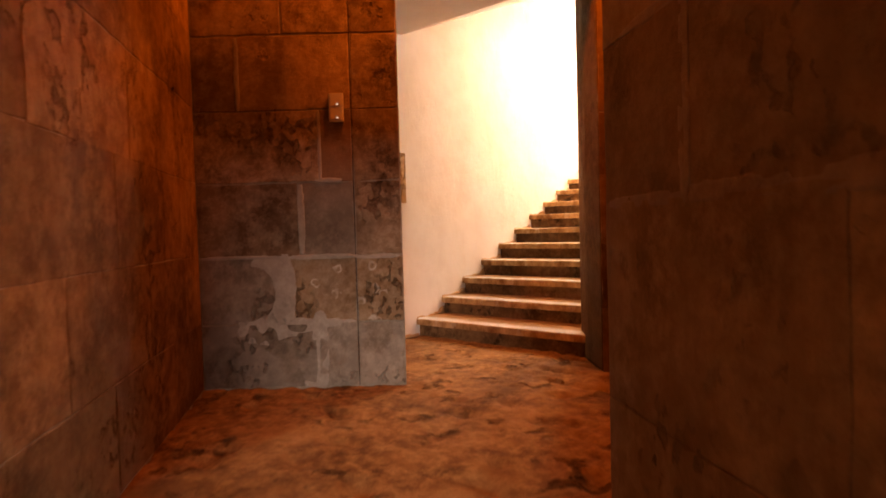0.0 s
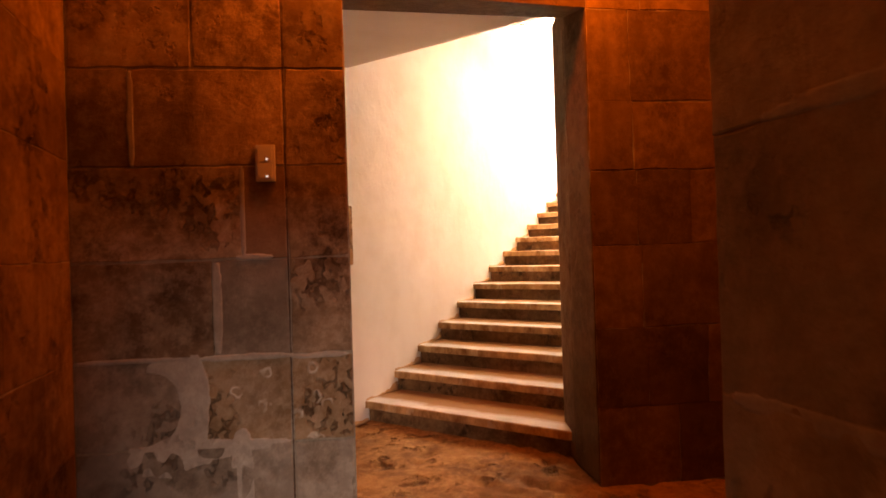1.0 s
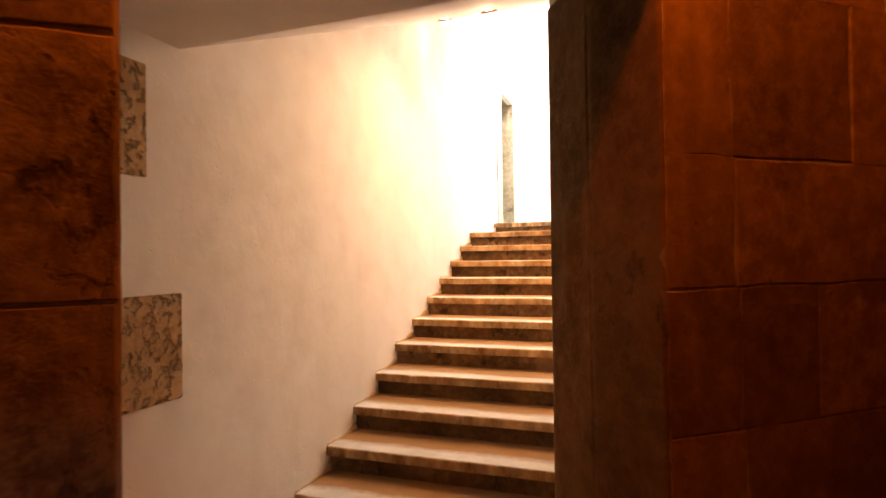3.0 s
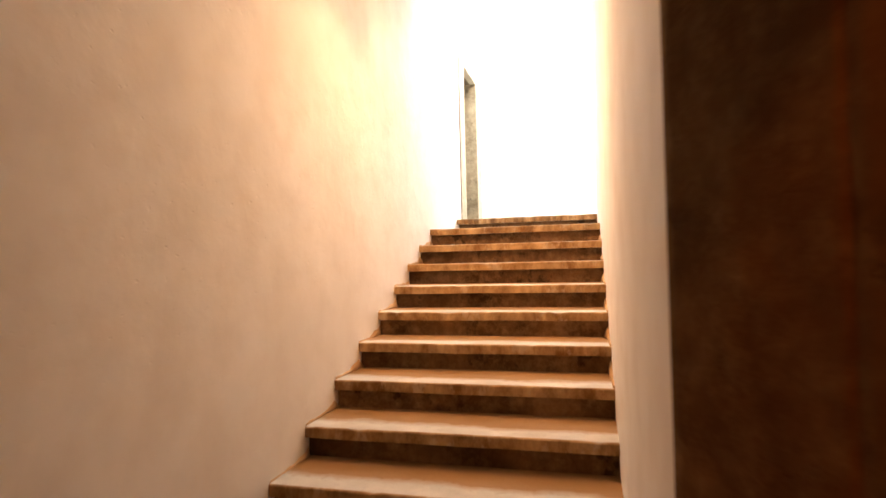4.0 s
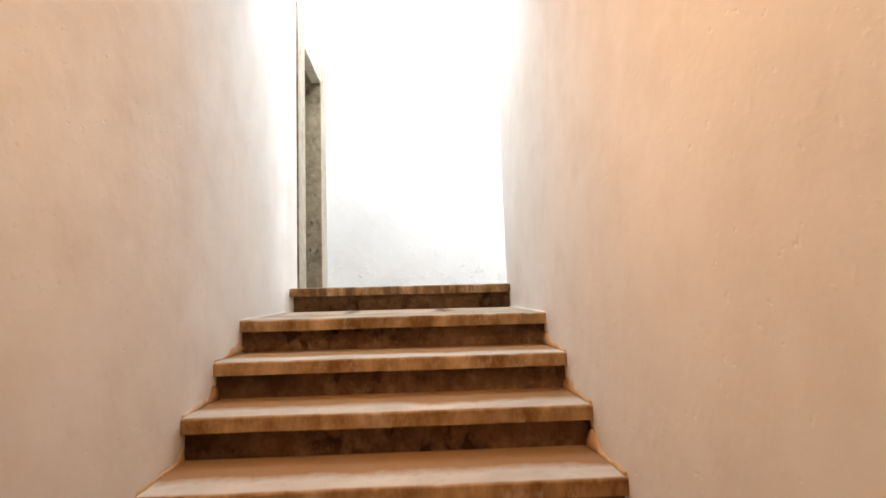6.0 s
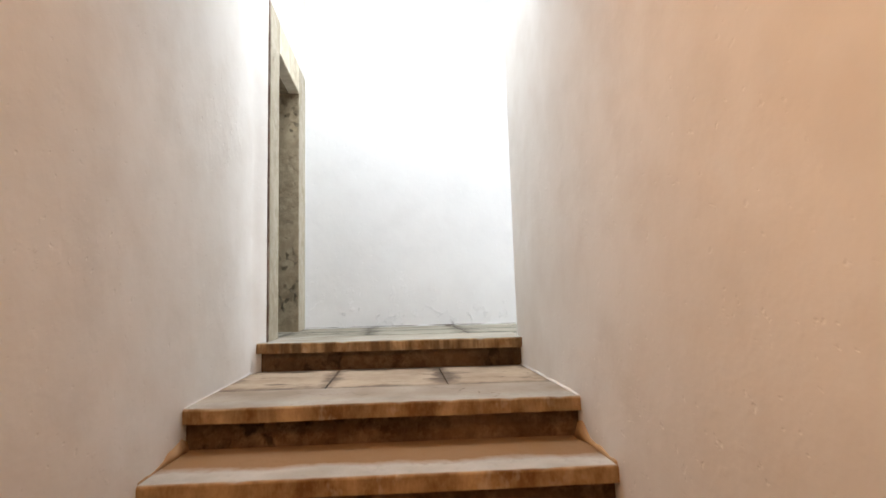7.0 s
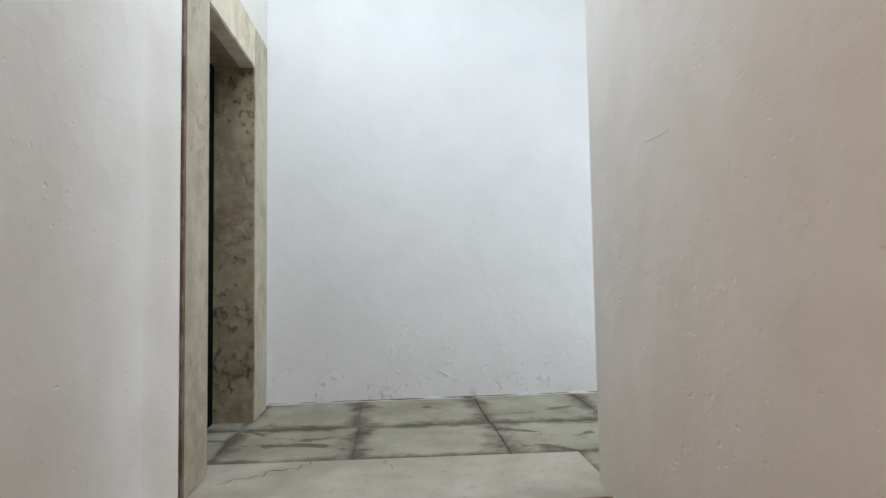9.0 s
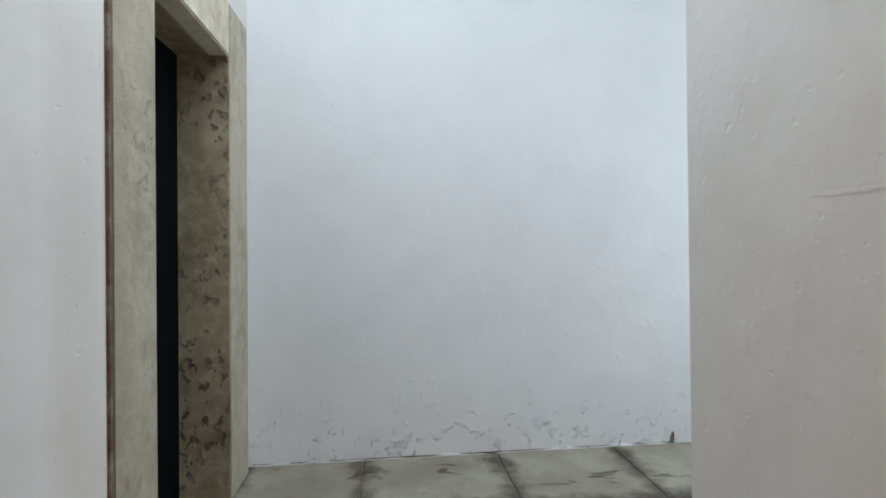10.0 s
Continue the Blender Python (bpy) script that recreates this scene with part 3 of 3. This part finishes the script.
lime_smear(wall, P0, D, N, (0.62, 1.39, 0.85, 0.95), [(0.85, 0.90, 0.24, 0.020), (1.24, 0.89, 0.15, 0.018)], [], 4, SMEAR)
lime_smear(wall, P0, D, N, (0.66, 0.78, 0.92, 1.40), [(0.715, 1.15, 0.024, 0.26)], [], 5, SMEAR)
lime_smear(wall, P0, D, N, (0.81, 1.05, 1.38, 1.90), [(0.855, 1.66, 0.017, 0.26), (0.90, 1.42, 0.10, 0.017)], [], 6, SMEAR)
lime_smear(wall, P0, D, N, (0.27, 0.36, 1.90, 2.40), [(0.31, 2.16, 0.020, 0.25)], [], 7, SMEAR)
lime_smear(wall, P0, D, N, (0.02, 0.66, 0.86, 0.96), [(0.28, 0.905, 0.30, 0.016)], [], 8, SMEAR)

bm = bmesh.new()
prism(bm, [P0, along(P0, LW, 8), along(P0, LW, 8, (-0.643, -0.766), 0.4), along(P0, LW, -0.4, (-0.643, -0.766), 0.4)], -0.05, 3.5)
wall = structure("wall_hall_west", bm, MORTAR, "stained sandstone ashlar wall along the passage", "wall")
ashlar(wall, P0, LW, (0.643, 0.766), 5.6, [
    (0.0, 0.46, (0.7, 1.6, 2.4, 3.3, 4.4)), (0.46, 0.93, (0.4, 1.1, 2.0, 2.9, 3.9)), (0.93, 1.42, (0.8, 1.5, 2.5, 3.5, 4.6)),
    (1.42, 1.93, (0.5, 1.3, 2.2, 3.0, 4.0)), (1.93, 2.42, (0.9, 1.8, 2.6, 3.7, 4.7)), (2.42, 2.95, (0.6, 1.4, 2.3, 3.3, 4.2)),
    (2.95, 3.5, (0.8, 1.9, 2.9, 4.1))], OCHRE_STONE, 0.001, 0.02, 0.0008)

# jamb and wall to the far side of the opening
bm = bmesh.new()
prism(bm, [along(J_OUT, N, 0.0), along(C_END, N, 0.0), along(C_END, N, -0.10), along(J_OUT, N, -0.10)], -0.05, 3.5)
wall = structure("wall_hall_north", bm, MORTAR, "sandstone ashlar wall lit warm from above", "wall")
clen = math.hypot(C_END[0] - J_OUT[0], C_END[1] - J_OUT[1])
CD = ((C_END[0] - J_OUT[0]) / clen, (C_END[1] - J_OUT[1]) / clen)
CN = (CD[1], -CD[0])
ashlar(wall, J_OUT, CD, CN, clen, [
    (0.0, 0.46, (0.5,)), (0.46, 0.93, (0.32, 0.7)), (0.93, 1.42, (0.30,)), (1.42, 1.87, (0.28, 0.62)),
    (1.87, 2.28, (0.27,)), (2.28, 2.83, (0.26, 0.8)), (2.83, 3.5, (0.34,))], WARM_STONE, 0.002, relief=0.003)
blen = math.hypot(J_OUT[0] - J_MID[0], J_OUT[1] - J_MID[1])
BD = ((J_OUT[0] - J_MID[0]) / blen, (J_OUT[1] - J_MID[1]) / blen)
BN = (BD[1], -BD[0])
bm = bmesh.new()
prism(bm, [J_MID, J_OUT, along(J_OUT, BN, -0.05), along(J_MID, BN, -0.05)], 0, 2.86)
jamb = structure("door_jamb", bm, MORTAR, "dressed sandstone jamb of the opening to the stair", "door jamb")
rough_blocks(jamb, J_MID, BD, BN, blen, (0.0, 3.0), JAMB_STONE, 0.003, 1.3)
alen = math.hypot(J_MID[0] - J_IN[0], J_MID[1] - J_IN[1])
AD = ((J_MID[0] - J_IN[0]) / alen, (J_MID[1] - J_IN[1]) / alen)
AN = (AD[1], -AD[0])
rough_blocks(jamb, J_IN, AD, AN, alen, (0.0, 3.02), JAMB_STONE, 0.014, 7.7, 0.001)

# lintel: splayed soffit, higher on the stair side
bm = bmesh.new()
pi = P1_IN
lo = [(*P1, 2.83), (*J_OUT, 2.84), (*J_MID, 2.93), (*pi, 2.93)]
vs = [bm.verts.new(p) for p in lo]
ws = [bm.verts.new((p[0], p[1], 3.5)) for p in lo]
bm.faces.new(vs[::-1])
bm.faces.new(ws)
for i in range(4):
    k = (i + 1) % 4
    bm.faces.new((vs[i], vs[k], ws[k], ws[i]))
bmesh.ops.recalc_face_normals(bm, faces=bm.faces[:])
structure("lintel", bm, JAMB_STONE, "sandstone lintel over the opening to the stair", "lintel")

bm = bmesh.new()
DD = (0.69, -0.724)
DN = (-0.724, -0.69)
prism(bm, [C_END, along(C_END, DD, 3.0), along(C_END, DD, 3.0, DN, -0.4), along(C_END, DD, -0.3, DN, -0.4)], -0.05, 3.5)
wall = structure("wall_hall_east", bm, MORTAR, "sandstone ashlar wall glowing under a warm lamp", "wall")
ashlar(wall, C_END, DD, DN, 3.0, [
    (0.0, 0.46, (0.5, 1.2, 2.0)), (0.46, 0.93, (0.8, 1.5, 2.3)), (0.93, 1.44, (0.6, 1.2, 2.0)), (1.44, 1.87, (0.4, 1.1, 2.0)),
    (1.87, 2.28, (0.7, 1.5, 2.2)), (2.28, 2.75, (0.6, 1.3, 2.2)), (2.75, 3.5, (0.9, 1.8))], WARM_STONE, 0.002, 0.02, 0.003)

NN = (-0.694, -0.72)
bm = bmesh.new()
prism(bm, [NEAR, along(NEAR, NW, 5.6), along(NEAR, NW, 5.6, NN, -1.0), along(NEAR, NW, 0, NN, -1.0)], -0.05, 3.5)
wall = structure("wall_hall_near", bm, MORTAR, "dark sandstone ashlar wall of the passage in shade", "wall")
ashlar(wall, NEAR, NW, NN, 4.0, [
    (0.0, 0.5, (0.6, 1.5, 2.6)), (0.5, 1.13, (0.95, 1.9, 2.9)), (1.13, 1.62, (0.47, 1.5, 2.5)), (1.62, 2.2, (0.9, 1.8, 2.8)),
    (2.2, 2.8, (0.5, 1.6, 2.7)), (2.8, 3.5, (0.8, 1.9))], NEAR_STONE)
lime_smear(wall, NEAR, NW, NN, (0.36, 0.58, 1.10, 1.66), [(0.47, 1.38, 0.030, 0.30)], [], 11, SMEAR, high=0.0105)
lime_smear(wall, NEAR, NW, NN, (0.02, 1.50, 1.06, 1.19), [(0.28, 1.125, 0.25, 0.022), (0.85, 1.13, 0.62, 0.030)], [], 12, SMEAR, high=0.0105)
lime_smear(wall, NEAR, NW, NN, (0.05, 1.10, 1.57, 1.70), [(0.60, 1.63, 0.50, 0.022)], [], 13, SMEAR, high=0.0105)

bm = bmesh.new()
prism(bm, [along(C_END, DD, 3.0), along(C_END, DD, 3.0, (0.7, -0.7), 0.4), along(NEAR, NW, 1.6, NN, -0.9), along(NEAR, NW, 1.2, NN, -0.9)], -0.05, 3.5)
structure("wall_hall_back", bm, MORTAR, "plain wall closing the side of the hall", "wall")


# unseen end wall, added so its doorway head cuts the daylight off higher up
q0, q1 = along(P0, LW, 5.65), along(NEAR, NW, 3.0)
qd = ((q1[0] - q0[0]), (q1[1] - q0[1]))
ql = math.hypot(*qd)
qd = (qd[0] / ql, qd[1] / ql)
qn = (-qd[1], qd[0])
bm = bmesh.new()
for a, b, z0, z1 in ((-0.2, 0.16, -0.05, 3.5), (ql - 0.7, ql + 0.3, -0.05, 3.5), (0.16, ql - 0.7, 2.0, 3.5)):
    prism(bm, [along(q0, qd, a), along(q0, qd, b), along(q0, qd, b, qn, -0.3), along(q0, qd, a, qn, -0.3)], z0, z1)
structure("wall_passage_end", bm, MORTAR, "unseen stone end wall added to the passage, its doorway trimming the daylight", "wall")


# ---------------------------------------------------------------- stair
def build_stair():
    stair = tagged(new("staircase"), "straight flight of worn ochre limestone steps between plastered walls", "staircase")
    for i in range(STEPS):
        z, y = (i + 1) * RISE, TREAD_Y[i]
        nxt = TREAD_Y[i + 1] if i + 1 < STEPS else END_Y
        xr = (1.86, 1.72)[i] if i < 2 else WIDTH + 0.04
        th = 0.062
        depth = {12: 0.43, 13: 0.522}.get(i, nxt - y + 0.06)
        bm = bmesh.new()
        cuts, rows = 40, [(0.0, -th), (0.0, -0.010), (0.003, -0.004), (0.010, 0.0), (0.05, 0.0), (depth, 0.0), (depth, -th)]
        cols = []
        for k in range(cuts + 1):
            x = -0.02 + (xr + 0.02) * k / cuts
            col = []
            for n, (dy, dz) in enumerate(rows):
                if n < 4:
                    g = noise.noise(Vector((x * 4, i * 3.1, 0)))
                    chip = max(0.0, noise.noise(Vector((x * 14, i * 9.7, dz * 30))) - 0.28)
                    dy += g * 0.004 + chip * 0.016
                    dz += noise.noise(Vector((x * 2, i * 7.7, 1))) * 0.003 - (chip * 0.010 if n > 0 else 0)
                col.append(bm.verts.new((x, dy, dz)))
            cols.append(col)
        for a, b in zip(cols, cols[1:]):
            for n in range(len(rows)):
                m = (n + 1) % len(rows)
                bm.faces.new((a[n], b[n], b[m], a[m]))
        bm.faces.new(cols[0])
        bm.faces.new(cols[-1][::-1])
        bmesh.ops.recalc_face_normals(bm, faces=bm.faces[:])
        t = part("tread", bm, TREAD if i < 12 else (TOP_TREAD, LANDING_TREAD)[i - 12], stair)
        t.location = (0, y, z)
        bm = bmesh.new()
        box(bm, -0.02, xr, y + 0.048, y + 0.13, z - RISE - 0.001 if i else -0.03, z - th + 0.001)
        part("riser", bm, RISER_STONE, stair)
    return stair


# dark stained stone, with shade from the nosings put into its colour
RISER_STONE = make_stone("shaded_riser_limestone", (0.075, 0.036, 0.016), (0.25, 0.14, 0.068), (0.36, 0.23, 0.125), 0.5, True, 0.0, 0.5, 9.0, 0.55, 0.0, 0.75, 0.45)
stair = build_stair()


def slabs(parent, z, rows, material=PAVING):
    """Paving slabs with open joints: rows of (y0, y1, xs)."""
    for y0, y1, xs in rows:
        for a, b in zip(xs, xs[1:]):
            bm = bmesh.new()
            box(bm, a + 0.002, b - 0.002, y0 + 0.002, y1 - 0.002, z - 0.05, z + random.uniform(-0.002, 0.001))
            bmesh.ops.bevel(bm, geom=[e for e in bm.edges if all(v.co.z > z - 0.01 for v in e.verts)], offset=0.003, segments=1, affect="EDGES")
            part("slab", bm, material, parent)


bm = bmesh.new()
box(bm, -0.02, WIDTH + 0.02, 4.70, 5.75, 2.0, 13 * RISE - 0.02)
part("bed", bm, MORTAR, stair)
slabs(stair, 13 * RISE, [(5.005, 5.73, (-0.02, 0.52, 1.13, 1.68))], WARM_PAVING)
bm = bmesh.new()
box(bm, -0.45, 4.2, 5.80, END_Y + 0.3, 2.1, TOP - 0.007)
landing = structure("landing_floor", bm, MORTAR, "grey limestone paving on the upper landing with dark joints", "floor")
slabs(landing, TOP, [(6.215, 6.736, (-0.22, 0.03, 0.663, 1.385, 2.06, 2.7, 3.4, 4.2)), (6.736, 7.52, (-0.22, 0.03, 0.641, 1.372, 2.05, 2.75, 3.4, 4.2)), (5.85, 6.215, (1.69, 2.5, 3.3, 4.2))])


# ---------------------------------------------------------------- doorway on the landing
def build_doorway():
    door = tagged(new("doorway"), "cream limestone door surround with a dark door standing back in it", "doorway", kind="structure")
    y0, y1, y2, y3 = 5.812, 6.088, 6.893, 7.205
    zt, zo = 4.452, 4.692
    for a, b, c, d2 in ((y0, y1, TOP, zo), (y2, y3, TOP, zo), (y1, y2, zt, zo)):
        bm = bmesh.new()
        box(bm, -0.02, 0.070, a, b, c, d2)
        soften(bm, 0.006)
        part("architrave", bm, FRAME_STONE, door)
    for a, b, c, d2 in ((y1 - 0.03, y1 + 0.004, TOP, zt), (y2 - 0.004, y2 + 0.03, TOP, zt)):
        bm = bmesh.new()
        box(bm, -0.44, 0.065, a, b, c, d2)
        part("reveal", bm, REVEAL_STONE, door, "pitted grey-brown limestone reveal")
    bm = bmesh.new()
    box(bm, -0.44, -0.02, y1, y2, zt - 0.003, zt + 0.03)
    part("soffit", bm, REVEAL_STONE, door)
    bm = bmesh.new()
    box(bm, 0.0, 0.067, y0 - 0.014, y0 - 0.001, TOP, zo + 0.01)
    part("joint_filler", bm, FILLER, door, "red-brown filler in the joint beside the plaster")
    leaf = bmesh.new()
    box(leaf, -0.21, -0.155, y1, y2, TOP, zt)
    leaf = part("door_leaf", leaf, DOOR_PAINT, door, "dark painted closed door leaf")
    bm = bmesh.new()
    box(bm, -0.154, -0.140, y1 + 0.10, y1 + 0.13, TOP + 0.95, TOP + 1.07)
    part("door_handle", bm, IRON, leaf)
    return door


build_doorway()


# ---------------------------------------------------------------- small things
def build_switch():
    u0, u1 = 0.932, 1.032
    z0, z1 = 1.812, 2.005
    sw = tagged(new("light_switch"), "double white plastic light switch with indicator lamps on the stone wall", "light switch")

    def plate(name, a, b, c, d2, w0, w1, mat, parent, ease=0.004):
        bm = bmesh.new()
        prism(bm, [along(P0, D, a, N, w0), along(P0, D, b, N, w0), along(P0, D, b, N, w1), along(P0, D, a, N, w1)], c, d2)
        soften(bm, ease)
        return part(name, bm, mat, parent)

    plate("back_plate", u0, u1, z0, z1, 0.008, 0.030, SWITCH_WHITE, sw)
    for a in (z0 + 0.012, z0 + 0.102):
        r = plate("rocker", u0 + 0.012, u1 - 0.012, a, a + 0.080, 0.026, 0.037, SWITCH_WHITE, sw, 0.003)
        plate("indicator", (u0 + u1) / 2 + 0.004, (u0 + u1) / 2 + 0.016, a + 0.008, a + 0.018, 0.034, 0.039, LED_GLOW, r, 0.001)


build_switch()


def build_quoin(y0, y1, z0, z1):
    bm = bmesh.new()
    box(bm, -0.03, 0.006, y0, y1, z0, z1)
    soften(bm, 0.004)
    q = part("quoin_stone", bm, BLOCK_STONE)
    return tagged(q, "pitted ochre stone left bare in the plaster wall", "wall stone", "bare stones in the plaster", "structure")


build_quoin(-0.62, -0.10, 1.335, 1.825)
build_quoin(-0.80, -0.295, 2.345, 2.845)

def build_ceiling_lamp(x, y):
    lamp = tagged(new("recessed_lamp"), "small round recessed lamp shining in the sloping ceiling", "ceiling lamp", "lamps in the stair ceiling")
    bm = bmesh.new()
    bmesh.ops.create_cone(bm, cap_ends=True, segments=28, radius1=0.060, radius2=0.075, depth=0.030)
    soften(bm, 0.003, 1)
    part("ring", bm, LAMP_RING, lamp)
    bm = bmesh.new()
    bmesh.ops.create_uvsphere(bm, u_segments=20, v_segments=10, radius=0.052)
    for v in bm.verts:
        v.co.z = v.co.z * 0.75 - 0.014
    part("lens", bm, LAMP_GLOW, lamp, "glowing warm lens")
    lamp.matrix_world = pose(x, y, 2.98 + (y + 0.1) * 2.24 / 5.2 - 0.022, 23.3, 0, 0)


build_ceiling_lamp(0.25, 3.03)
# fixture for the added fill lamp in mid-ceiling
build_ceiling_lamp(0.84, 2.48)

FOOT = make_plaster("dusty_plaster", (0.46, 0.27, 0.125), (0.60, 0.42, 0.26), (0.36, 0.18, 0.07))


def plaster_lip(parent, p, q, n, high, thick, seed, end_high=None, end_thick=None, material=None):
    """The ragged foot of the plaster where it meets stone, from p to q, standing out along n."""
    bm = bmesh.new()
    length = math.dist(p, q)
    k = max(6, int(length / 0.035))
    rows = []
    for i in range(k + 1):
        f = i / k
        w = f ** 3
        h = high + ((end_high or high) - high) * w
        t = thick + ((end_thick or thick) - thick) * w
        r = noise.noise(Vector((f * length * 9, seed * 5.3, 0)))
        r2 = noise.noise(Vector((f * length * 22, seed * 2.9, 4)))
        h, t = max(0.002, h * (1 + 1.1 * r + 0.7 * r2)), max(0.001, t * (1 + 0.9 * r - 0.7 * r2))
        x, y, z = (p[j] + (q[j] - p[j]) * f for j in range(3))
        rows.append([bm.verts.new((x + n[0] * a, y + n[1] * a, z + b)) for a, b in
                     ((-0.012, -0.004), (t, -0.004), (t * 0.8, h * 0.35), (t * 0.3, h * 0.75), (-0.012, h))])
    for a, b in zip(rows, rows[1:]):
        for j in range(5):
            m = (j + 1) % 5
            f = bm.faces.new((a[j], b[j], b[m], a[m]))
            f.smooth = True
    bm.faces.new(rows[0])
    bm.faces.new(rows[-1][::-1])
    bmesh.ops.recalc_face_normals(bm, faces=bm.faces[:])
    return part("plaster_foot", bm, material, parent)


left, right, end = (bpy.data.objects[k] for k in ("wall_left", "wall_right", "wall_end"))
for i in range(STEPS - 1):
    z, ya, yb = (i + 1) * RISE, TREAD_Y[i] + 0.012, TREAD_Y[i + 1] + 0.035
    plaster_lip(left, (0, ya, z), (0, yb, z), (1, 0), 0.014 if i < 12 else 0.005, 0.003, i, 0.075 if i < 12 else 0.014, 0.018 if i < 12 else 0.006, FOOT if i < 12 else PLASTER)
    if i > 5:
        plaster_lip(right, (WIDTH, ya, z), (WIDTH, yb, z), (-1, 0), 0.014 if i < 12 else 0.005, 0.003, i + 40, 0.07 if i < 12 else 0.018, 0.016 if i < 12 else 0.006, FOOT if i < 12 else PLASTER)
plaster_lip(end, (0.07, END_Y, TOP), (2.4, end_at(2.4), TOP), (0, -1), 0.010, 0.006, 91, material=WHITE)
bm = bmesh.new()
prism(bm, [(0.07, END_Y - 0.0035), (2.4, end_at(2.4) - 0.0035), (2.4, end_at(2.4) + 0.01), (0.07, END_Y + 0.01)], TOP - 0.002, TOP + 0.009)
part("joint", bm, FILLER, end, "dark gap under the plaster")
plaster_lip(left, (0, -1.2, 0), (0, 0.03, 0), (1, 0), 0.03, 0.012, 77, material=FOOT)



def crack(parent, pts, z, width, seed):
    """A dark hairline crack or scrape lying in the stone."""
    bm = bmesh.new()
    rows = []
    for i, (x, y) in enumerate(pts):
        a, b = pts[max(0, i - 1)], pts[min(len(pts) - 1, i + 1)]
        dx, dy = b[0] - a[0], b[1] - a[1]
        l = math.hypot(dx, dy)
        w = width * (0.35 + 0.65 * math.sin(math.pi * (i + 0.5) / len(pts))) * (1 + 0.5 * noise.noise(Vector((i * 1.7, seed, 0))))
        rows.append([bm.verts.new((x - dy / l * k * w, y + dx / l * k * w, z + 0.0012)) for k in (-0.5, 0.5)])
    for a, b in zip(rows, rows[1:]):
        bm.faces.new((a[0], b[0], b[1], a[1]))
    bmesh.ops.recalc_face_normals(bm, faces=bm.faces[:])
    part("crack", bm, FILLER, parent, "dark crack in the stone")


def wander(p, q, n, swing, seed):
    dx, dy = q[0] - p[0], q[1] - p[1]
    return [(p[0] + dx * i / n - dy * swing * noise.noise(Vector((i * 0.6, seed, 2))),
             p[1] + dy * i / n + dx * swing * noise.noise(Vector((i * 0.6, seed, 2)))) for i in range(n + 1)]


crack(stair, wander((1.02, 4.98), (1.34, 4.66), 14, 0.25, 3), 13 * RISE, 0.006, 1)
crack(stair, wander((0.35, 4.86), (0.75, 4.80), 12, 0.2, 8), 13 * RISE, 0.004, 2)
crack(stair, wander((0.14, 5.98), (0.50, 6.19), 14, 0.2, 5), TOP, 0.008, 3)
crack(stair, wander((0.80, 6.20), (0.85, 6.06), 8, 0.2, 6), TOP, 0.005, 4)

mortar_patch(end, (0, end_at(0)), (0.99875, 0.05), (0.05, -0.99875), 2.42, TOP + 0.03, 0.012, 0.035, 21, FILLER, 0.003, 3.0, "gap", "dark broken gap at the foot of the plaster")
for y, z, hy, hz, k in ((5.27, 3.706, 0.075, 0.005, 31), (4.957, 3.253, 0.016, 0.007, 32), (5.166, 3.19, 0.010, 0.012, 33), (4.905, 3.557, 0.006, 0.011, 34),
                        (5.10, 3.12, 0.020, 0.006, 35)):
    mortar_patch(right, (WIDTH + right_lean(y, z), 0), (0, 1), (-1, 0), y, z, hy, hz, k, PLASTER, 0.0006, 6.0, "blemish", "small raised flaw in the plaster")
